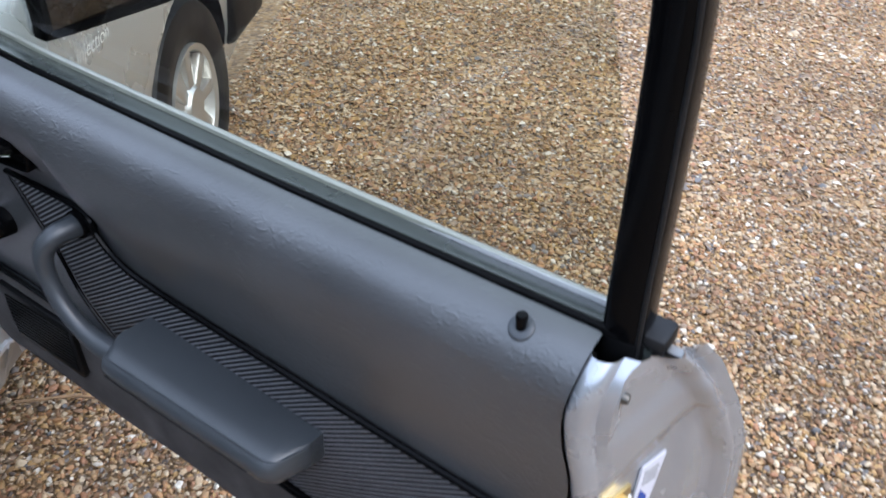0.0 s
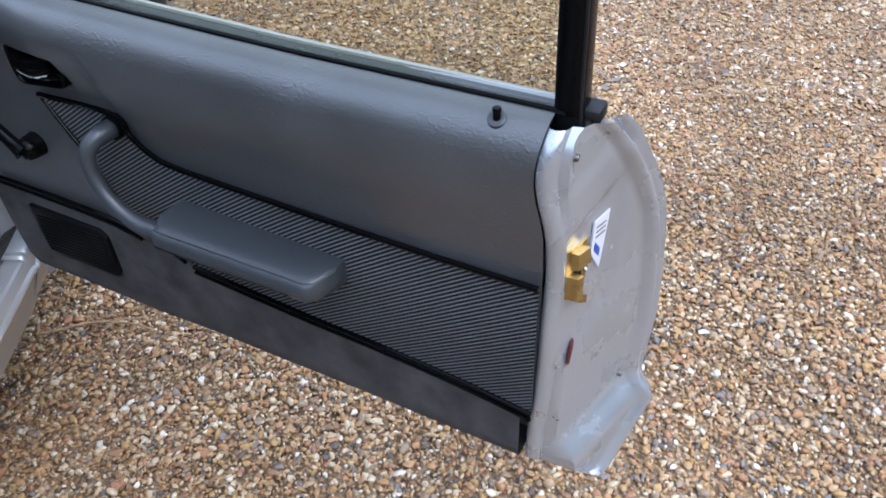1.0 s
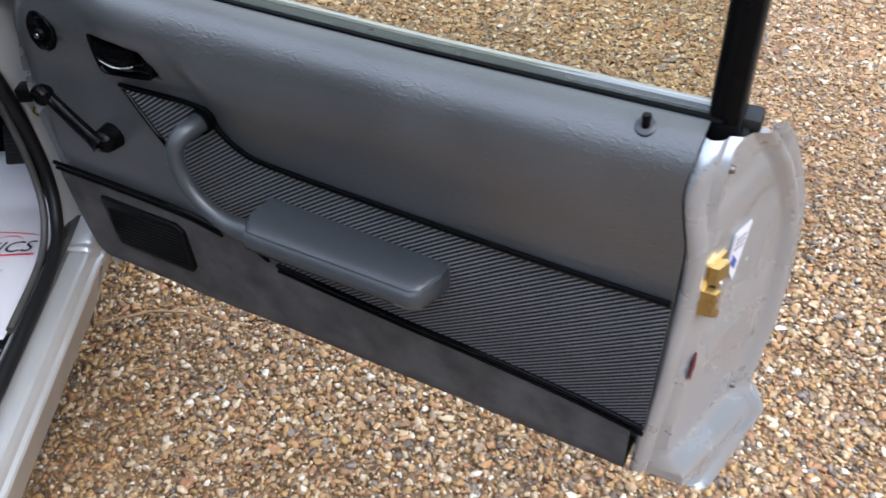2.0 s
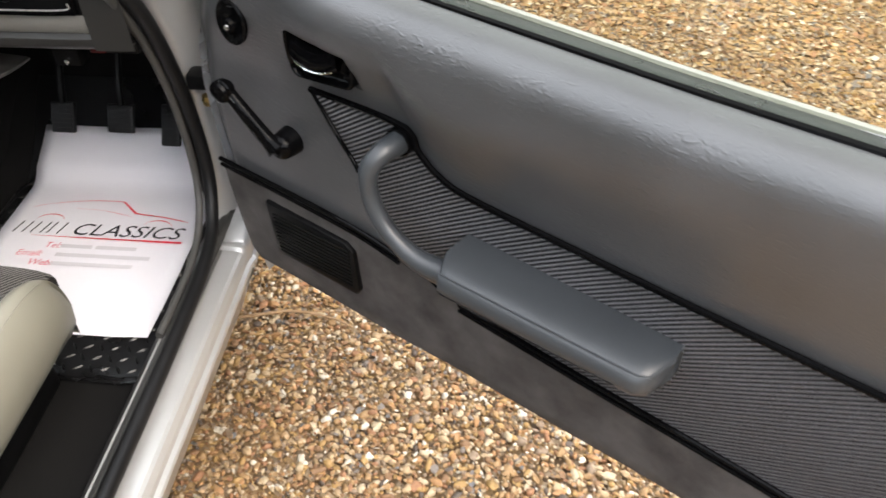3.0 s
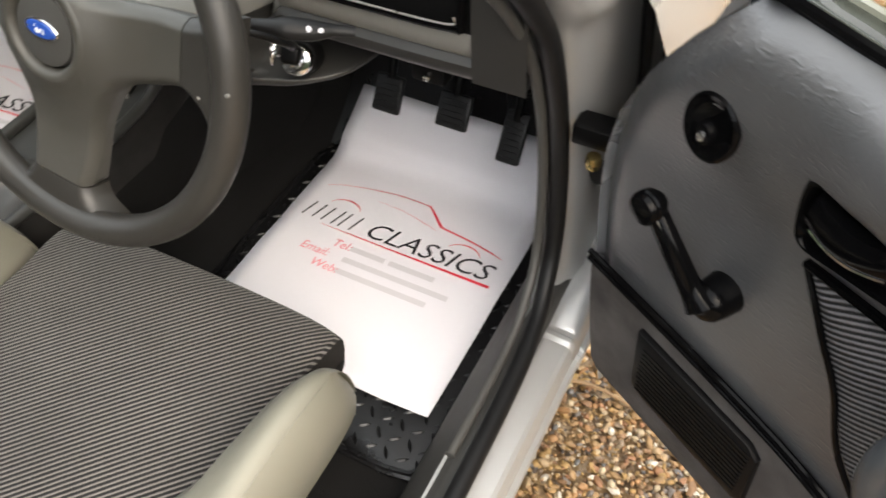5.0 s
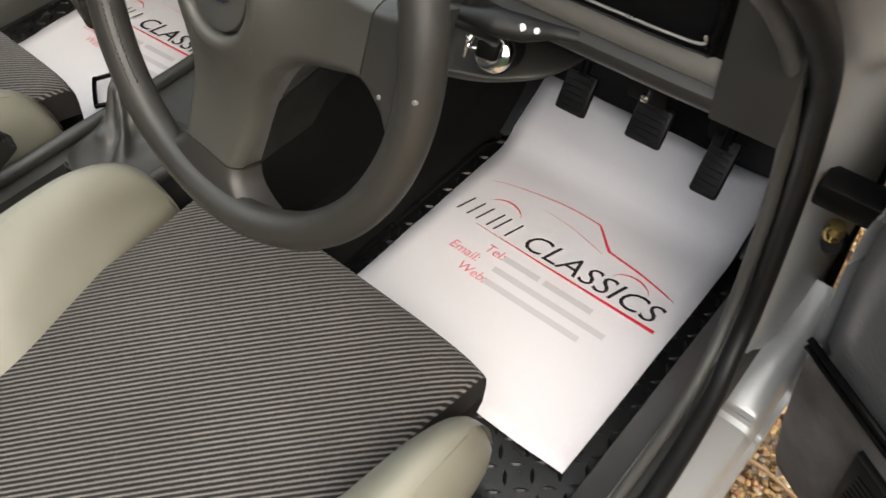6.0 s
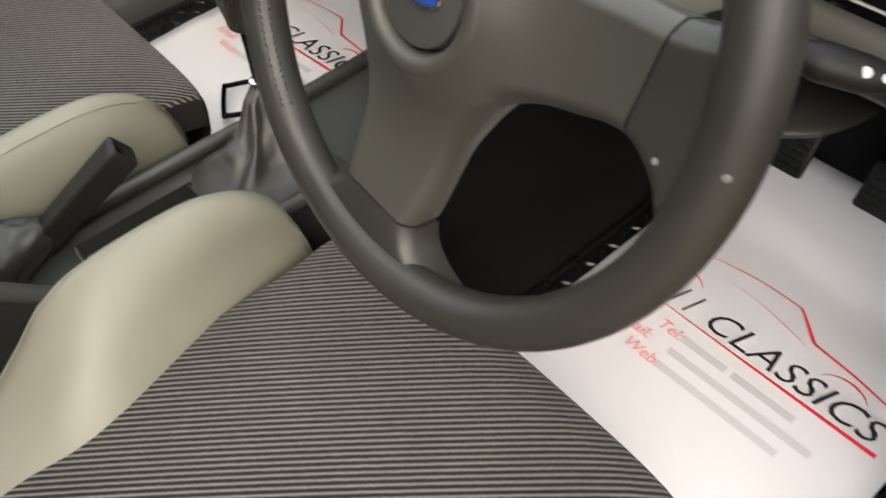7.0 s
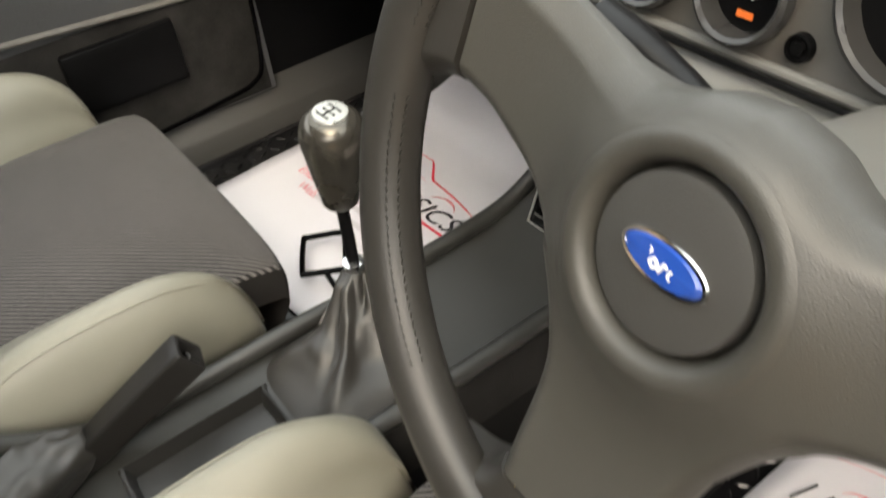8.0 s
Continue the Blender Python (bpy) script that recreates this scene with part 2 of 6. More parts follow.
M = dict(
    vinyl=vinyl("grey_vinyl", (0.049, 0.0505, 0.0525), 0.34, 0.95, 1.0, 0.2),
    vinyl_pad=vinyl("grey_armrest_vinyl", (0.033, 0.037, 0.041), 0.33, 0.05),
    cream=vinyl("cream_vinyl", (0.195, 0.187, 0.150), 0.42, 0.12, 0.45, 0.06),
    door_cloth=ribbed("corded_door_cloth", (0.125, 0.125, 0.131), (0.005, 0.005, 0.006), 0.0056, (-0.56, 0, 0.83), thin=0.13),
    seat_cloth=ribbed("corded_seat_cloth", (0.146, 0.135, 0.127), (0.009, 0.008, 0.0075), 0.0056, (-0.76, 0.65, 0), sheen=0.10, thin=0.14),
    carpet=plain("charcoal_carpet", (0.0095, 0.0093, 0.0092), 0.95, vary=0.3, grain=900, relief=0.8, depth=0.002, spec=0.08),
    door_carpet=plain("grey_door_carpet", (0.062, 0.058, 0.056), 0.95, vary=0.55, scale=16, grain=900, relief=0.6, depth=0.0015, spec=0.15),
    black_plastic=plain("black_plastic", (0.004, 0.004, 0.0042), 0.38, vary=0.25, grain=900, relief=0.06, spec=0.08),
    gloss_black=plain("gloss_black_plastic", (0.002, 0.002, 0.0022), 0.12, vary=0.2, relief=0.0, spec=0.08),
    rubber=plain("black_rubber", (0.006, 0.006, 0.0063), 0.45, vary=0.3, grain=300, relief=0.12, spec=0.25),
    mat_rubber=plain("black_mat_rubber", (0.006, 0.006, 0.0065), 0.30, vary=0.3, grain=300, relief=0.1, spec=0.45),
    dash=plain("grey_dash_plastic", (0.042, 0.041, 0.038), 0.52, vary=0.12, grain=1100, relief=0.35, depth=0.0006),
    # dash_dark and dash_light are spread apart for shaded lip and lit ledge
    dash_dark=plain("dark_grey_dash_plastic", (0.016, 0.0157, 0.0148), 0.45, vary=0.12, grain=1100, relief=0.35, depth=0.0006),
    panel_grey=plain("brown_grey_panel_plastic", (0.105, 0.098, 0.088), 0.5, vary=0.12, grain=1100, relief=0.3, depth=0.0005),
    grip_vinyl=plain("black_grip_vinyl", (0.012, 0.0113, 0.0105), 0.34, vary=0.15, grain=900, relief=0.3, depth=0.0006, spec=0.2),
    dash_light=plain("light_grey_dash_plastic", (0.145, 0.142, 0.13), 0.5, vary=0.1, grain=1100, relief=0.3, depth=0.0005),
    wheel_grip=plain("grey_wheel_leather", (0.0235, 0.022, 0.0195), 0.40, vary=0.12, grain=900, relief=0.3, depth=0.0006),
    wheel_pad=plain("grey_wheel_plastic", (0.043, 0.041, 0.035), 0.44, vary=0.1, grain=1200, relief=0.4, depth=0.0006, spec=0.6),
    silver=plain("silver_car_paint", (0.42, 0.42, 0.41), 0.33, metal=0.45, vary=0.06, grain=1500, relief=0.03, rvary=0.05, coat=0.25),
    silver_body=plain("silver_body_paint", (0.52, 0.53, 0.52), 0.30, metal=0.6, vary=0.04, grain=1500, relief=0.02, coat=0.5),
    silver_inner=plain("dull_silver_paint", (0.38, 0.395, 0.415), 0.28, metal=0.62, vary=0.10, scale=9, grain=700, relief=0.06, coat=0.35),
    alloy=plain("alloy_metal", (0.62, 0.61, 0.58), 0.35, metal=0.85, vary=0.1),
    chrome=plain("chrome", (0.8, 0.8, 0.8), 0.10, metal=1.0, vary=0.05, relief=0.0, rvary=0.04),
    brass=plain("yellow_zinc_plate", (0.40, 0.30, 0.12), 0.30, metal=0.95, vary=0.25, scale=40),
    paper=plain("white_paper", (0.66, 0.652, 0.69), 0.8, vary=0.03, scale=3, grain=500, relief=0.1, depth=0.0005, spec=0.2),
    red=plain("red_ink", (0.70, 0.03, 0.06), 0.7, vary=0.05, relief=0.0),
    black=plain("black_ink", (0.015, 0.013, 0.018), 0.7, vary=0.05, relief=0.0),
    grey_ink=plain("grey_ink", (0.52, 0.51, 0.54), 0.7, vary=0.05, relief=0.0),
    faint_red=plain("faint_red_ink", (0.72, 0.20, 0.25), 0.7, vary=0.05, relief=0.0),
    blue=plain("blue_enamel", (0.015, 0.06, 0.30), 0.15, vary=0.1, relief=0.0, coat=0.5),
    white=plain("white_paint", (0.78, 0.78, 0.77), 0.5, vary=0.05, relief=0.0),
    red_plastic=plain("red_plastic", (0.07, 0.008, 0.010), 0.2, vary=0.1, relief=0.0),
    # silvering darkened: its colour stands in for a dark reflection
    mirror=plain("mirror_dark_reflection", (0.10, 0.10, 0.105), 0.03, metal=1.0, vary=0.02, relief=0.0, rvary=0.0),
    orange=plain("orange_paint", (0.75, 0.16, 0.03), 0.5, vary=0.05, relief=0.0),
    gaiter=plain("black_leathercloth", (0.026, 0.0245, 0.022), 0.37, vary=0.2, grain=700, relief=0.3),
    knob_metal=plain("dull_metal", (0.095, 0.088, 0.075), 0.26, metal=0.7, vary=0.15, relief=0.0),
    dial_ring=plain("dial_ring_plastic", (0.030, 0.029, 0.028), 0.25, vary=0.1, relief=0.0),
    console_plastic=plain("console_plastic", (0.026, 0.0262, 0.024), 0.38, vary=0.15, grain=1100, relief=0.35, depth=0.0006),
    cap_metal=plain("worn_cap_metal", (0.40, 0.39, 0.36), 0.32, metal=0.8, vary=0.25, scale=90, relief=0.0),
    head_lining=plain("light_headlining", (0.55, 0.54, 0.50), 0.9, vary=0.08),
    # surface of the added ring out of view, dark in reflections
    dark_ring=plain("dark_ring_surface", (0.035, 0.05, 0.025), 0.9, vary=0.5, scale=2.0, grain=12, relief=0.8, depth=0.1),
    belt_rubber=plain("belt_rubber", (0.022, 0.026, 0.024), 0.24, vary=0.2, grain=300, relief=0.05, spec=0.7),
    side_carpet=plain("grey_side_carpet", (0.022, 0.021, 0.020), 0.95, vary=0.5, scale=20, grain=500, relief=0.8, depth=0.002, spec=0.1),
    shroud=plain("grey_shroud_plastic", (0.024, 0.0235, 0.022), 0.5, vary=0.12, grain=1100, relief=0.35, depth=0.0006),
    # seat cloth in a darkened colour, for cushion faces that lie in shade
    seat_front=plain("shaded_seat_cloth", (0.022, 0.020, 0.019), 0.9, vary=0.3, scale=30, grain=900, relief=0.5, spec=0.2),
    twig_bark=plain("dry_bark", (0.30, 0.19, 0.10), 0.8, vary=0.3, scale=60, grain=900, relief=0.4),
    stone=gravel_stone(), bed=gravel_bed(), glass=clear_glass(), tinted_glass=clear_glass("tinted_glass", (0.69, 0.70, 0.61)),
)


# ---- mesh tools ----
def part(name, bm, material, parent=None, label="", smooth=40):
    me = bpy.data.meshes.new(name)
    bmesh.ops.recalc_face_normals(bm, faces=bm.faces)
    bm.to_mesh(me)
    bm.free()
    me.materials.append(material)
    if smooth:
        me.shade_smooth()
        me.set_sharp_from_angle(angle=radians(smooth))
    ob = new(name, me)
    if parent:
        ob.parent = parent
    if label:
        ob["label"] = label
    return ob


def thing(name, m, label, category, group="", kind=""):
    ob = new(name)
    ob.empty_display_size = 0.05
    ob.matrix_world = m
    return tagged(ob, label, category, group, kind)


def box(x0, x1, y0, y1, z0, z1, bev=0.0, seg=2, bm=None):
    own = bm is None
    bm = bm or bmesh.new()
    g = bmesh.ops.create_cube(bm, size=1, matrix=Matrix.Translation(((x0 + x1) / 2, (y0 + y1) / 2, (z0 + z1) / 2)) @ Matrix.Diagonal((x1 - x0, y1 - y0, z1 - z0, 1)))
    if bev:
        ed = list({e for v in g["verts"] for e in v.link_edges})
        bmesh.ops.bevel(bm, geom=ed, offset=bev, segments=seg, affect="EDGES", profile=0.5)
    return bm


def sheet(rows, bm=None, close_u=False, close_v=False, caps=False):
    """Quads over a grid of points; close_v joins the ends of each row, caps fills the first and last row."""
    bm = bm or bmesh.new()
    vs = [[bm.verts.new(p) for p in r] for r in rows]
    nr, nc = len(vs), len(vs[0])
    for i in range(nr if close_u else nr - 1):
        for j in range(nc if close_v else nc - 1):
            a, b, c, d = vs[i][j], vs[i][(j + 1) % nc], vs[(i + 1) % nr][(j + 1) % nc], vs[(i + 1) % nr][j]
            bm.faces.new((a, b, c, d))
    if caps:
        bm.faces.new(vs[0])
        bm.faces.new(vs[-1][::-1])
    return bm


def spline(pts, steps=6, closed=False):
    """A smooth line through points."""
    pts = [Vector(p) for p in pts]
    n = len(pts)
    out = []
    for i in range(n if closed else n - 1):
        if closed:
            p0, p1, p2, p3 = pts[i - 1], pts[i], pts[(i + 1) % n], pts[(i + 2) % n]
        else:
            p0, p1, p2, p3 = pts[max(i - 1, 0)], pts[i], pts[i + 1], pts[min(i + 2, n - 1)]
        for k in range(steps):
            t = k / steps
            out.append(0.5 * ((2 * p1) + (p2 - p0) * t + (2 * p0 - 5 * p1 + 4 * p2 - p3) * t * t + (3 * p1 - p0 - 3 * p2 + p3) * t ** 3))
    if not closed:
        out.append(pts[-1])
    return out


def tube(pts, radius, n=10, closed=False, flat=1.0, up=(0, 0, 1), bm=None):
    """A tube along a line; radius is a number or a list; flat squeezes it along its own binormal."""
    pts = [Vector(p) for p in pts]
    rows = []
    m = len(pts)
    for i, p in enumerate(pts):
        a, b = (pts[i - 1], pts[(i + 1) % m]) if closed else (pts[max(i - 1, 0)], pts[min(i + 1, m - 1)])
        t = (b - a).normalized()
        s = t.cross(Vector(up))
        s = s.normalized() if s.length > 1e-4 else t.orthogonal().normalized()
        u = s.cross(t).normalized()
        r = radius[i] if isinstance(radius, (list, tuple)) else radius
        rows.append([p + s * (r * math.cos(2 * math.pi * k / n)) + u * (r * flat * math.sin(2 * math.pi * k / n)) for k in range(n)])
    return sheet(rows, bm, close_u=closed, close_v=True, caps=not closed)


def lathe(profile, n=32, m=Matrix(), bm=None):
    """Turns (radius, height) pairs round z; ends on the axis are closed."""
    bm = bm or bmesh.new()
    rings = []
    for r, h in profile:
        if r < 1e-6:
            rings.append([bm.verts.new(m @ Vector((0, 0, h)))])
        else:
            rings.append([bm.verts.new(m @ Vector((r * math.cos(2 * math.pi * k / n), r * math.sin(2 * math.pi * k / n), h))) for k in range(n)])
    for a, b in zip(rings, rings[1:]):
        for k in range(n):
            q = [a[k % len(a)], a[(k + 1) % len(a)], b[(k + 1) % len(b)], b[k % len(b)]]
            q = [v for i, v in enumerate(q) if v not in q[:i]]
            if len(q) > 2:
                bm.faces.new(q)
    return bm


def prism(poly, a, b, axis="y", bev=0.0, seg=2, bm=None):
    """A flat outline given a thickness from a to b along an axis."""
    def at(p, h):
        u, v = p
        return {"y": (u, h, v), "x": (h, u, v), "z": (u, v, h)}[axis]
    bm = bm or bmesh.new()
    lo, hi = [bm.verts.new(at(p, a)) for p in poly], [bm.verts.new(at(p, b)) for p in poly]
    n = len(poly)
    fs = [bm.faces.new(lo), bm.faces.new(hi[::-1])]
    for i in range(n):
        fs.append(bm.faces.new((lo[i], lo[(i + 1) % n], hi[(i + 1) % n], hi[i])))
    if bev:
        bmesh.ops.recalc_face_normals(bm, faces=fs)
        ed = [e for e in {e for f in fs[:2] for e in f.edges}]
        bmesh.ops.bevel(bm, geom=ed, offset=bev, segments=seg, affect="EDGES", profile=0.5)
    return bm


def lerp_table(x, table):
    """A value read from a table of (x, value)."""
    if x <= table[0][0]:
        return table[0][1]
    for (a, va), (b, vb) in zip(table, table[1:]):
        if x <= b:
            return va + (vb - va) * (x - a) / (b - a)
    return table[-1][1]


def curve_table(x, table):
    """A smooth value read from a table of (x, value), with no overshoot."""
    n = len(table)
    if x <= table[0][0]:
        return table[0][1]
    if x >= table[-1][0]:
        return table[-1][1]
    k = max(i for i in range(n - 1) if table[i][0] <= x)
    d = [(table[i + 1][1] - table[i][1]) / (table[i + 1][0] - table[i][0]) for i in range(n - 1)]

    def slope(i):
        if i == 0 or i == n - 1:
            return d[0] if i == 0 else d[-1]
        a, b = d[i - 1], d[i]
        return 2 * a * b / (a + b) if a * b > 0 else 0.0
    h = table[k + 1][0] - table[k][0]
    t = (x - table[k][0]) / h
    return (table[k][1] * (1 + 2 * t) * (1 - t) ** 2 + slope(k) * h * t * (1 - t) ** 2 + table[k + 1][1] * t * t * (3 - 2 * t) + slope(k + 1) * h * t * t * (t - 1))


# ---- ground ----
def gravel():
    bm = bmesh.new()
    n = 60
    xs = [-400 * (1 - i / 8) ** 2 - 3 for i in range(9)] + [-3 + 8 * i / n for i in range(1, n)] + [5 + 400 * (i / 8) ** 2 for i in range(9)]
    ys = [-400 * (1 - i / 8) ** 2 - 3 for i in range(9)] + [-3 + 10 * i / n for i in range(1, n)] + [7 + 400 * (i / 8) ** 2 for i in range(9)]
    sheet([[(x, y, -0.012 + 0.008 * noise.noise((x * 1.3, y * 1.3, 0))) for x in xs] for y in ys], bm)
    g = part("ground", bm, M["bed"], smooth=60)
    tagged(g, "tan and brown pea gravel driveway", "ground", kind="structure")


def stones(seed=5):
    """Single pebbles where the camera comes near; one joined heap."""
    rng = np.random.default_rng(seed)
    ico = bmesh.new()
    bmesh.ops.create_icosphere(ico, subdivisions=1, radius=1)
    fine = np.array([v.co[:] for v in ico.verts]), np.array([[v.index for v in f.verts] for f in ico.faces])
    ico.free()
    octa = np.array([(1, 0, 0), (-1, 0, 0), (0, 1, 0), (0, -1, 0), (0, 0, 1), (0, 0, -1)], float) * 1.1, np.array([(0, 2, 4), (2, 1, 4), (1, 3, 4), (3, 0, 4), (2, 0, 5), (1, 2, 5), (3, 1, 5), (0, 3, 5)])
    verts, loops, count = [], [], 0
    for x0, x1, y0, y1, step, (base, tris) in ((0.55, 2.9, 0.55, 2.2, 0.0077, fine), (0.70, 4.2, 2.180, 5.2, 0.0092, octa), (2.885, 4.2, 0.55, 2.2, 0.0095, octa), (-1.4, 0.56, 0.3, 5.2, 0.02, octa), (0.55, 4.2, -1.2, 0.56, 0.018, octa)):
        gx, gy = np.meshgrid(np.arange(x0, x1, step), np.arange(y0, y1, step))
        # the single stones thin out towards the edge of the heap
        border = np.minimum(np.minimum(gx + 1.4, 4.2 - gx), np.minimum(gy + 1.2, 5.2 - gy)).ravel()
        keep = rng.uniform(0, 0.5, gx.size) < border + 0.02
        gx, gy = gx.ravel()[keep], gy.ravel()[keep]
        k = gx.size
        s = np.stack([gx, gy], 1) + rng.uniform(-0.6, 0.6, (k, 2)) * step
        size = step * np.clip(rng.lognormal(-0.52, 0.46, k), 0.28, 1.5) * (1.02 if len(base) == 6 else 0.94)
        dims = np.stack([size * rng.uniform(0.85, 1.45, k), size * rng.uniform(0.65, 1.0, k), size * rng.uniform(0.42, 0.75, k)], 1)
        v = base[None] * (1 + rng.uniform(-0.20, 0.18, (k, len(base), 1))) * dims[:, None]
        a, b = rng.uniform(0, 2 * math.pi, k), rng.normal(0, 0.5, k)
        ca, sa, cb, sb = np.cos(a)[:, None], np.sin(a)[:, None], np.cos(b)[:, None], np.sin(b)[:, None]
        x, y, z = v[..., 0], v[..., 1], v[..., 2]
        y, z = y * cb - z * sb, y * sb + z * cb
        x, y = x * ca - y * sa, x * sa + y * ca
        lift = -0.005 + rng.uniform(-0.6, 0.7, k) * step
        verts.append(np.stack([x + s[:, 0:1], y + s[:, 1:2], z + lift[:, None]], 2).reshape(-1, 3))
        loops.append((tris[None] + (np.arange(k) * len(base))[:, None, None]).reshape(-1) + count)
        count += k * len(base)
    v, f = np.concatenate(verts), np.concatenate(loops)
    me = bpy.data.meshes.new("gravel")
    me.vertices.add(len(v))
    me.vertices.foreach_set("co", v.ravel())
    me.loops.add(len(f))
    me.loops.foreach_set("vertex_index", f)
    me.polygons.add(len(f) // 3)
    me.polygons.foreach_set("loop_start", np.arange(0, len(f), 3))
    me.update()
    me.validate()
    me.shade_smooth()
    me.set_sharp_from_angle(angle=radians(58))
    me.materials.append(M["stone"])
    tagged(new("gravel", me), "loose tan, brown, white and grey pea gravel", "gravel", kind="stuff")


def surround():
    """An added plain dark ring, out of view, that closes the place far round the car."""
    rows = [[(11 * math.cos(2 * math.pi * k / 48) + 0.5 * noise.noise((k, z, 0)), 11 * math.sin(2 * math.pi * k / 48) + 0.5 * noise.noise((k, z, 4)), z) for k in range(48)] for z in (-0.05, 1.0, 2.0, 3.0, 4.0)]
    tagged(part("backdrop", sheet(rows, close_v=True), M["dark_ring"], smooth=80), "unseen dark backdrop ring added round the driveway", "backdrop", kind="structure")


def twig():
    t = thing("twig", pose(0.84, 1.262, 0.0), "thin dry brown twig lying on the gravel", "twig")
    line = spline([(-0.14, -0.022, 0.010), (-0.09, -0.012, 0.012), (-0.04, 0.002, 0.012), (0.0, 0.006, 0.011), (0.05, -0.002, 0.012), (0.085, -0.011, 0.011), (0.12, -0.026, 0.008)], 6)
    part("stem", tube(line, [0.0042 - 0.0022 * i / len(line) for i in range(len(line))], 7), M["twig_bark"], t, "dry brown stem")
    part("side_shoot", tube(spline([(0.02, 0.004, 0.011), (0.05, 0.010, 0.013), (0.09, 0.006, 0.012)], 4), 0.0016, 6), M["twig_bark"], t, "thin side shoot")


gravel()
stones()
surround()
twig()


# ---- the open driver's door ----
# Its own axes: x from hinge to latch, y outwards through the door, z up.
DOOR = pose(0.933, 1.011, 0, 0, 0, -29.48)
TRIM = [(-0.16, 0.70), (0.05, 0.715), (0.092, 0.734), (0.236, 0.733), (0.262, 0.703), (0.290, 0.680), (0.335, 0.668), (0.48, 0.663), (0.63, 0.660), (0.76, 0.660), (0.91, 0.663)]
LOW = [(-0.14, 0.536), (0.02, 0.530), (0.14, 0.522), (0.22, 0.506), (0.315, 0.473), (0.54, 0.459), (0.64, 0.456), (0.79, 0.449), (0.91, 0.437)]
FOLD = [(0.092, 0.734), (0.128, 0.677), (0.156, 0.636), (0.187, 0.570), (0.25, 0.508), (0.30, 0.475)]
BELT = [(-0.16, 0.918), (-0.03, 0.911), (0.10, 0.904), (0.20, 0.897), (0.46, 0.887), (0.58, 0.883), (0.91, 0.879)]
FRONT = [(0.31, -0.095), (0.34, -0.106), (0.42, -0.122), (0.54, -0.136), (0.616, -0.143), (0.68, -0.142), (0.74, -0.126), (0.785, -0.103), (0.83, -0.073), (0.87, -0.042), (0.90, -0.016), (0.96, 0.03)]
GAP = [(0.10, 0.036), (0.56, 0.034), (0.91, 0.030)]
BOTTOM = [(-0.11, 0.337), (0.2, 0.321), (0.46, 0.322), (0.91, 0.330)]
DEPTH = [(0.0, 0.036), (0.30, 0.034), (0.60, 0.021), (0.91, 0.003)]
REAR = [(0.3, 0.892), (0.42, 0.897), (0.5, 0.902), (0.6, 0.905), (0.67, 0.907), (0.73, 0.906), (0.76, 0.902), (0.79, 0.896), (0.82, 0.893), (0.85, 0.896), (0.9, 0.902)]


def ease(t):
    t = max(0.0, min(1.0, t))
    return t * t * (3 - 2 * t)


def pad_depth(u, z):
    """How far out the inner face lies."""
    base = lerp_table(u, DEPTH)
    y = base - (base + 0.012) * ease((z - lerp_table(u, TRIM) + 0.004) / lerp_table(u, [(0.2, 0.13), (0.5, 0.165)])) * (0.55 + 0.45 * ease((u - 0.05) / 0.12))
    top = lerp_table(u, BELT)
    f = max(0.0, min(1.0, (z - (top - 0.048)) / 0.048))
    y += (0.012 + lerp_table(u, GAP)) * (1 - math.sqrt(1 - f * f))
    y += 0.020 * ease((u - 0.078) / 0.010) * ease((0.180 - u) / 0.010) * ease((z - 0.762) / 0.010) * ease((0.818 - z) / 0.010)
    return y


def inner_lip(z):
    """The inner face's depth at the latch end."""
    return pad_depth(0.905, z)


def end_edge(z):
    """The skin's edge at the latch end: how far back and how far out."""
    w = lerp_table(z, [(0.262, 0.066), (0.298, 0.102), (0.363, 0.142), (0.382, 0.159), (0.469, 0.167), (0.519, 0.173), (0.594, 0.170), (0.673, 0.161), (0.721, 0.153), (0.781, 0.128), (0.844, 0.094), (0.876, 0.068)])
    return 0.932 + 0.52 * (w - 0.015), w


def end_face(w, z):
    """The plate at the latch end: a sunk field round the lock and a gusset that leans out at its foot."""
    u = 0.932 + 0.52 * (w - 0.015)
    u -= 0.006 * ease((z - 0.50 - 1.1 * (w - 0.015)) / 0.05) * ease((0.735 + 0.9 * (w - 0.015) - z) / 0.012) * ease((0.092 - w) / 0.014)
    u -= 0.004 * ease((w - 0.006) / 0.008) * ease((z - 0.785 - 0.7 * (w - 0.006)) / 0.012) * ease((0.080 - w) / 0.01)
    return u + 0.030 * ease((0.378 + 0.55 * (w - 0.025) - z) / 0.045)


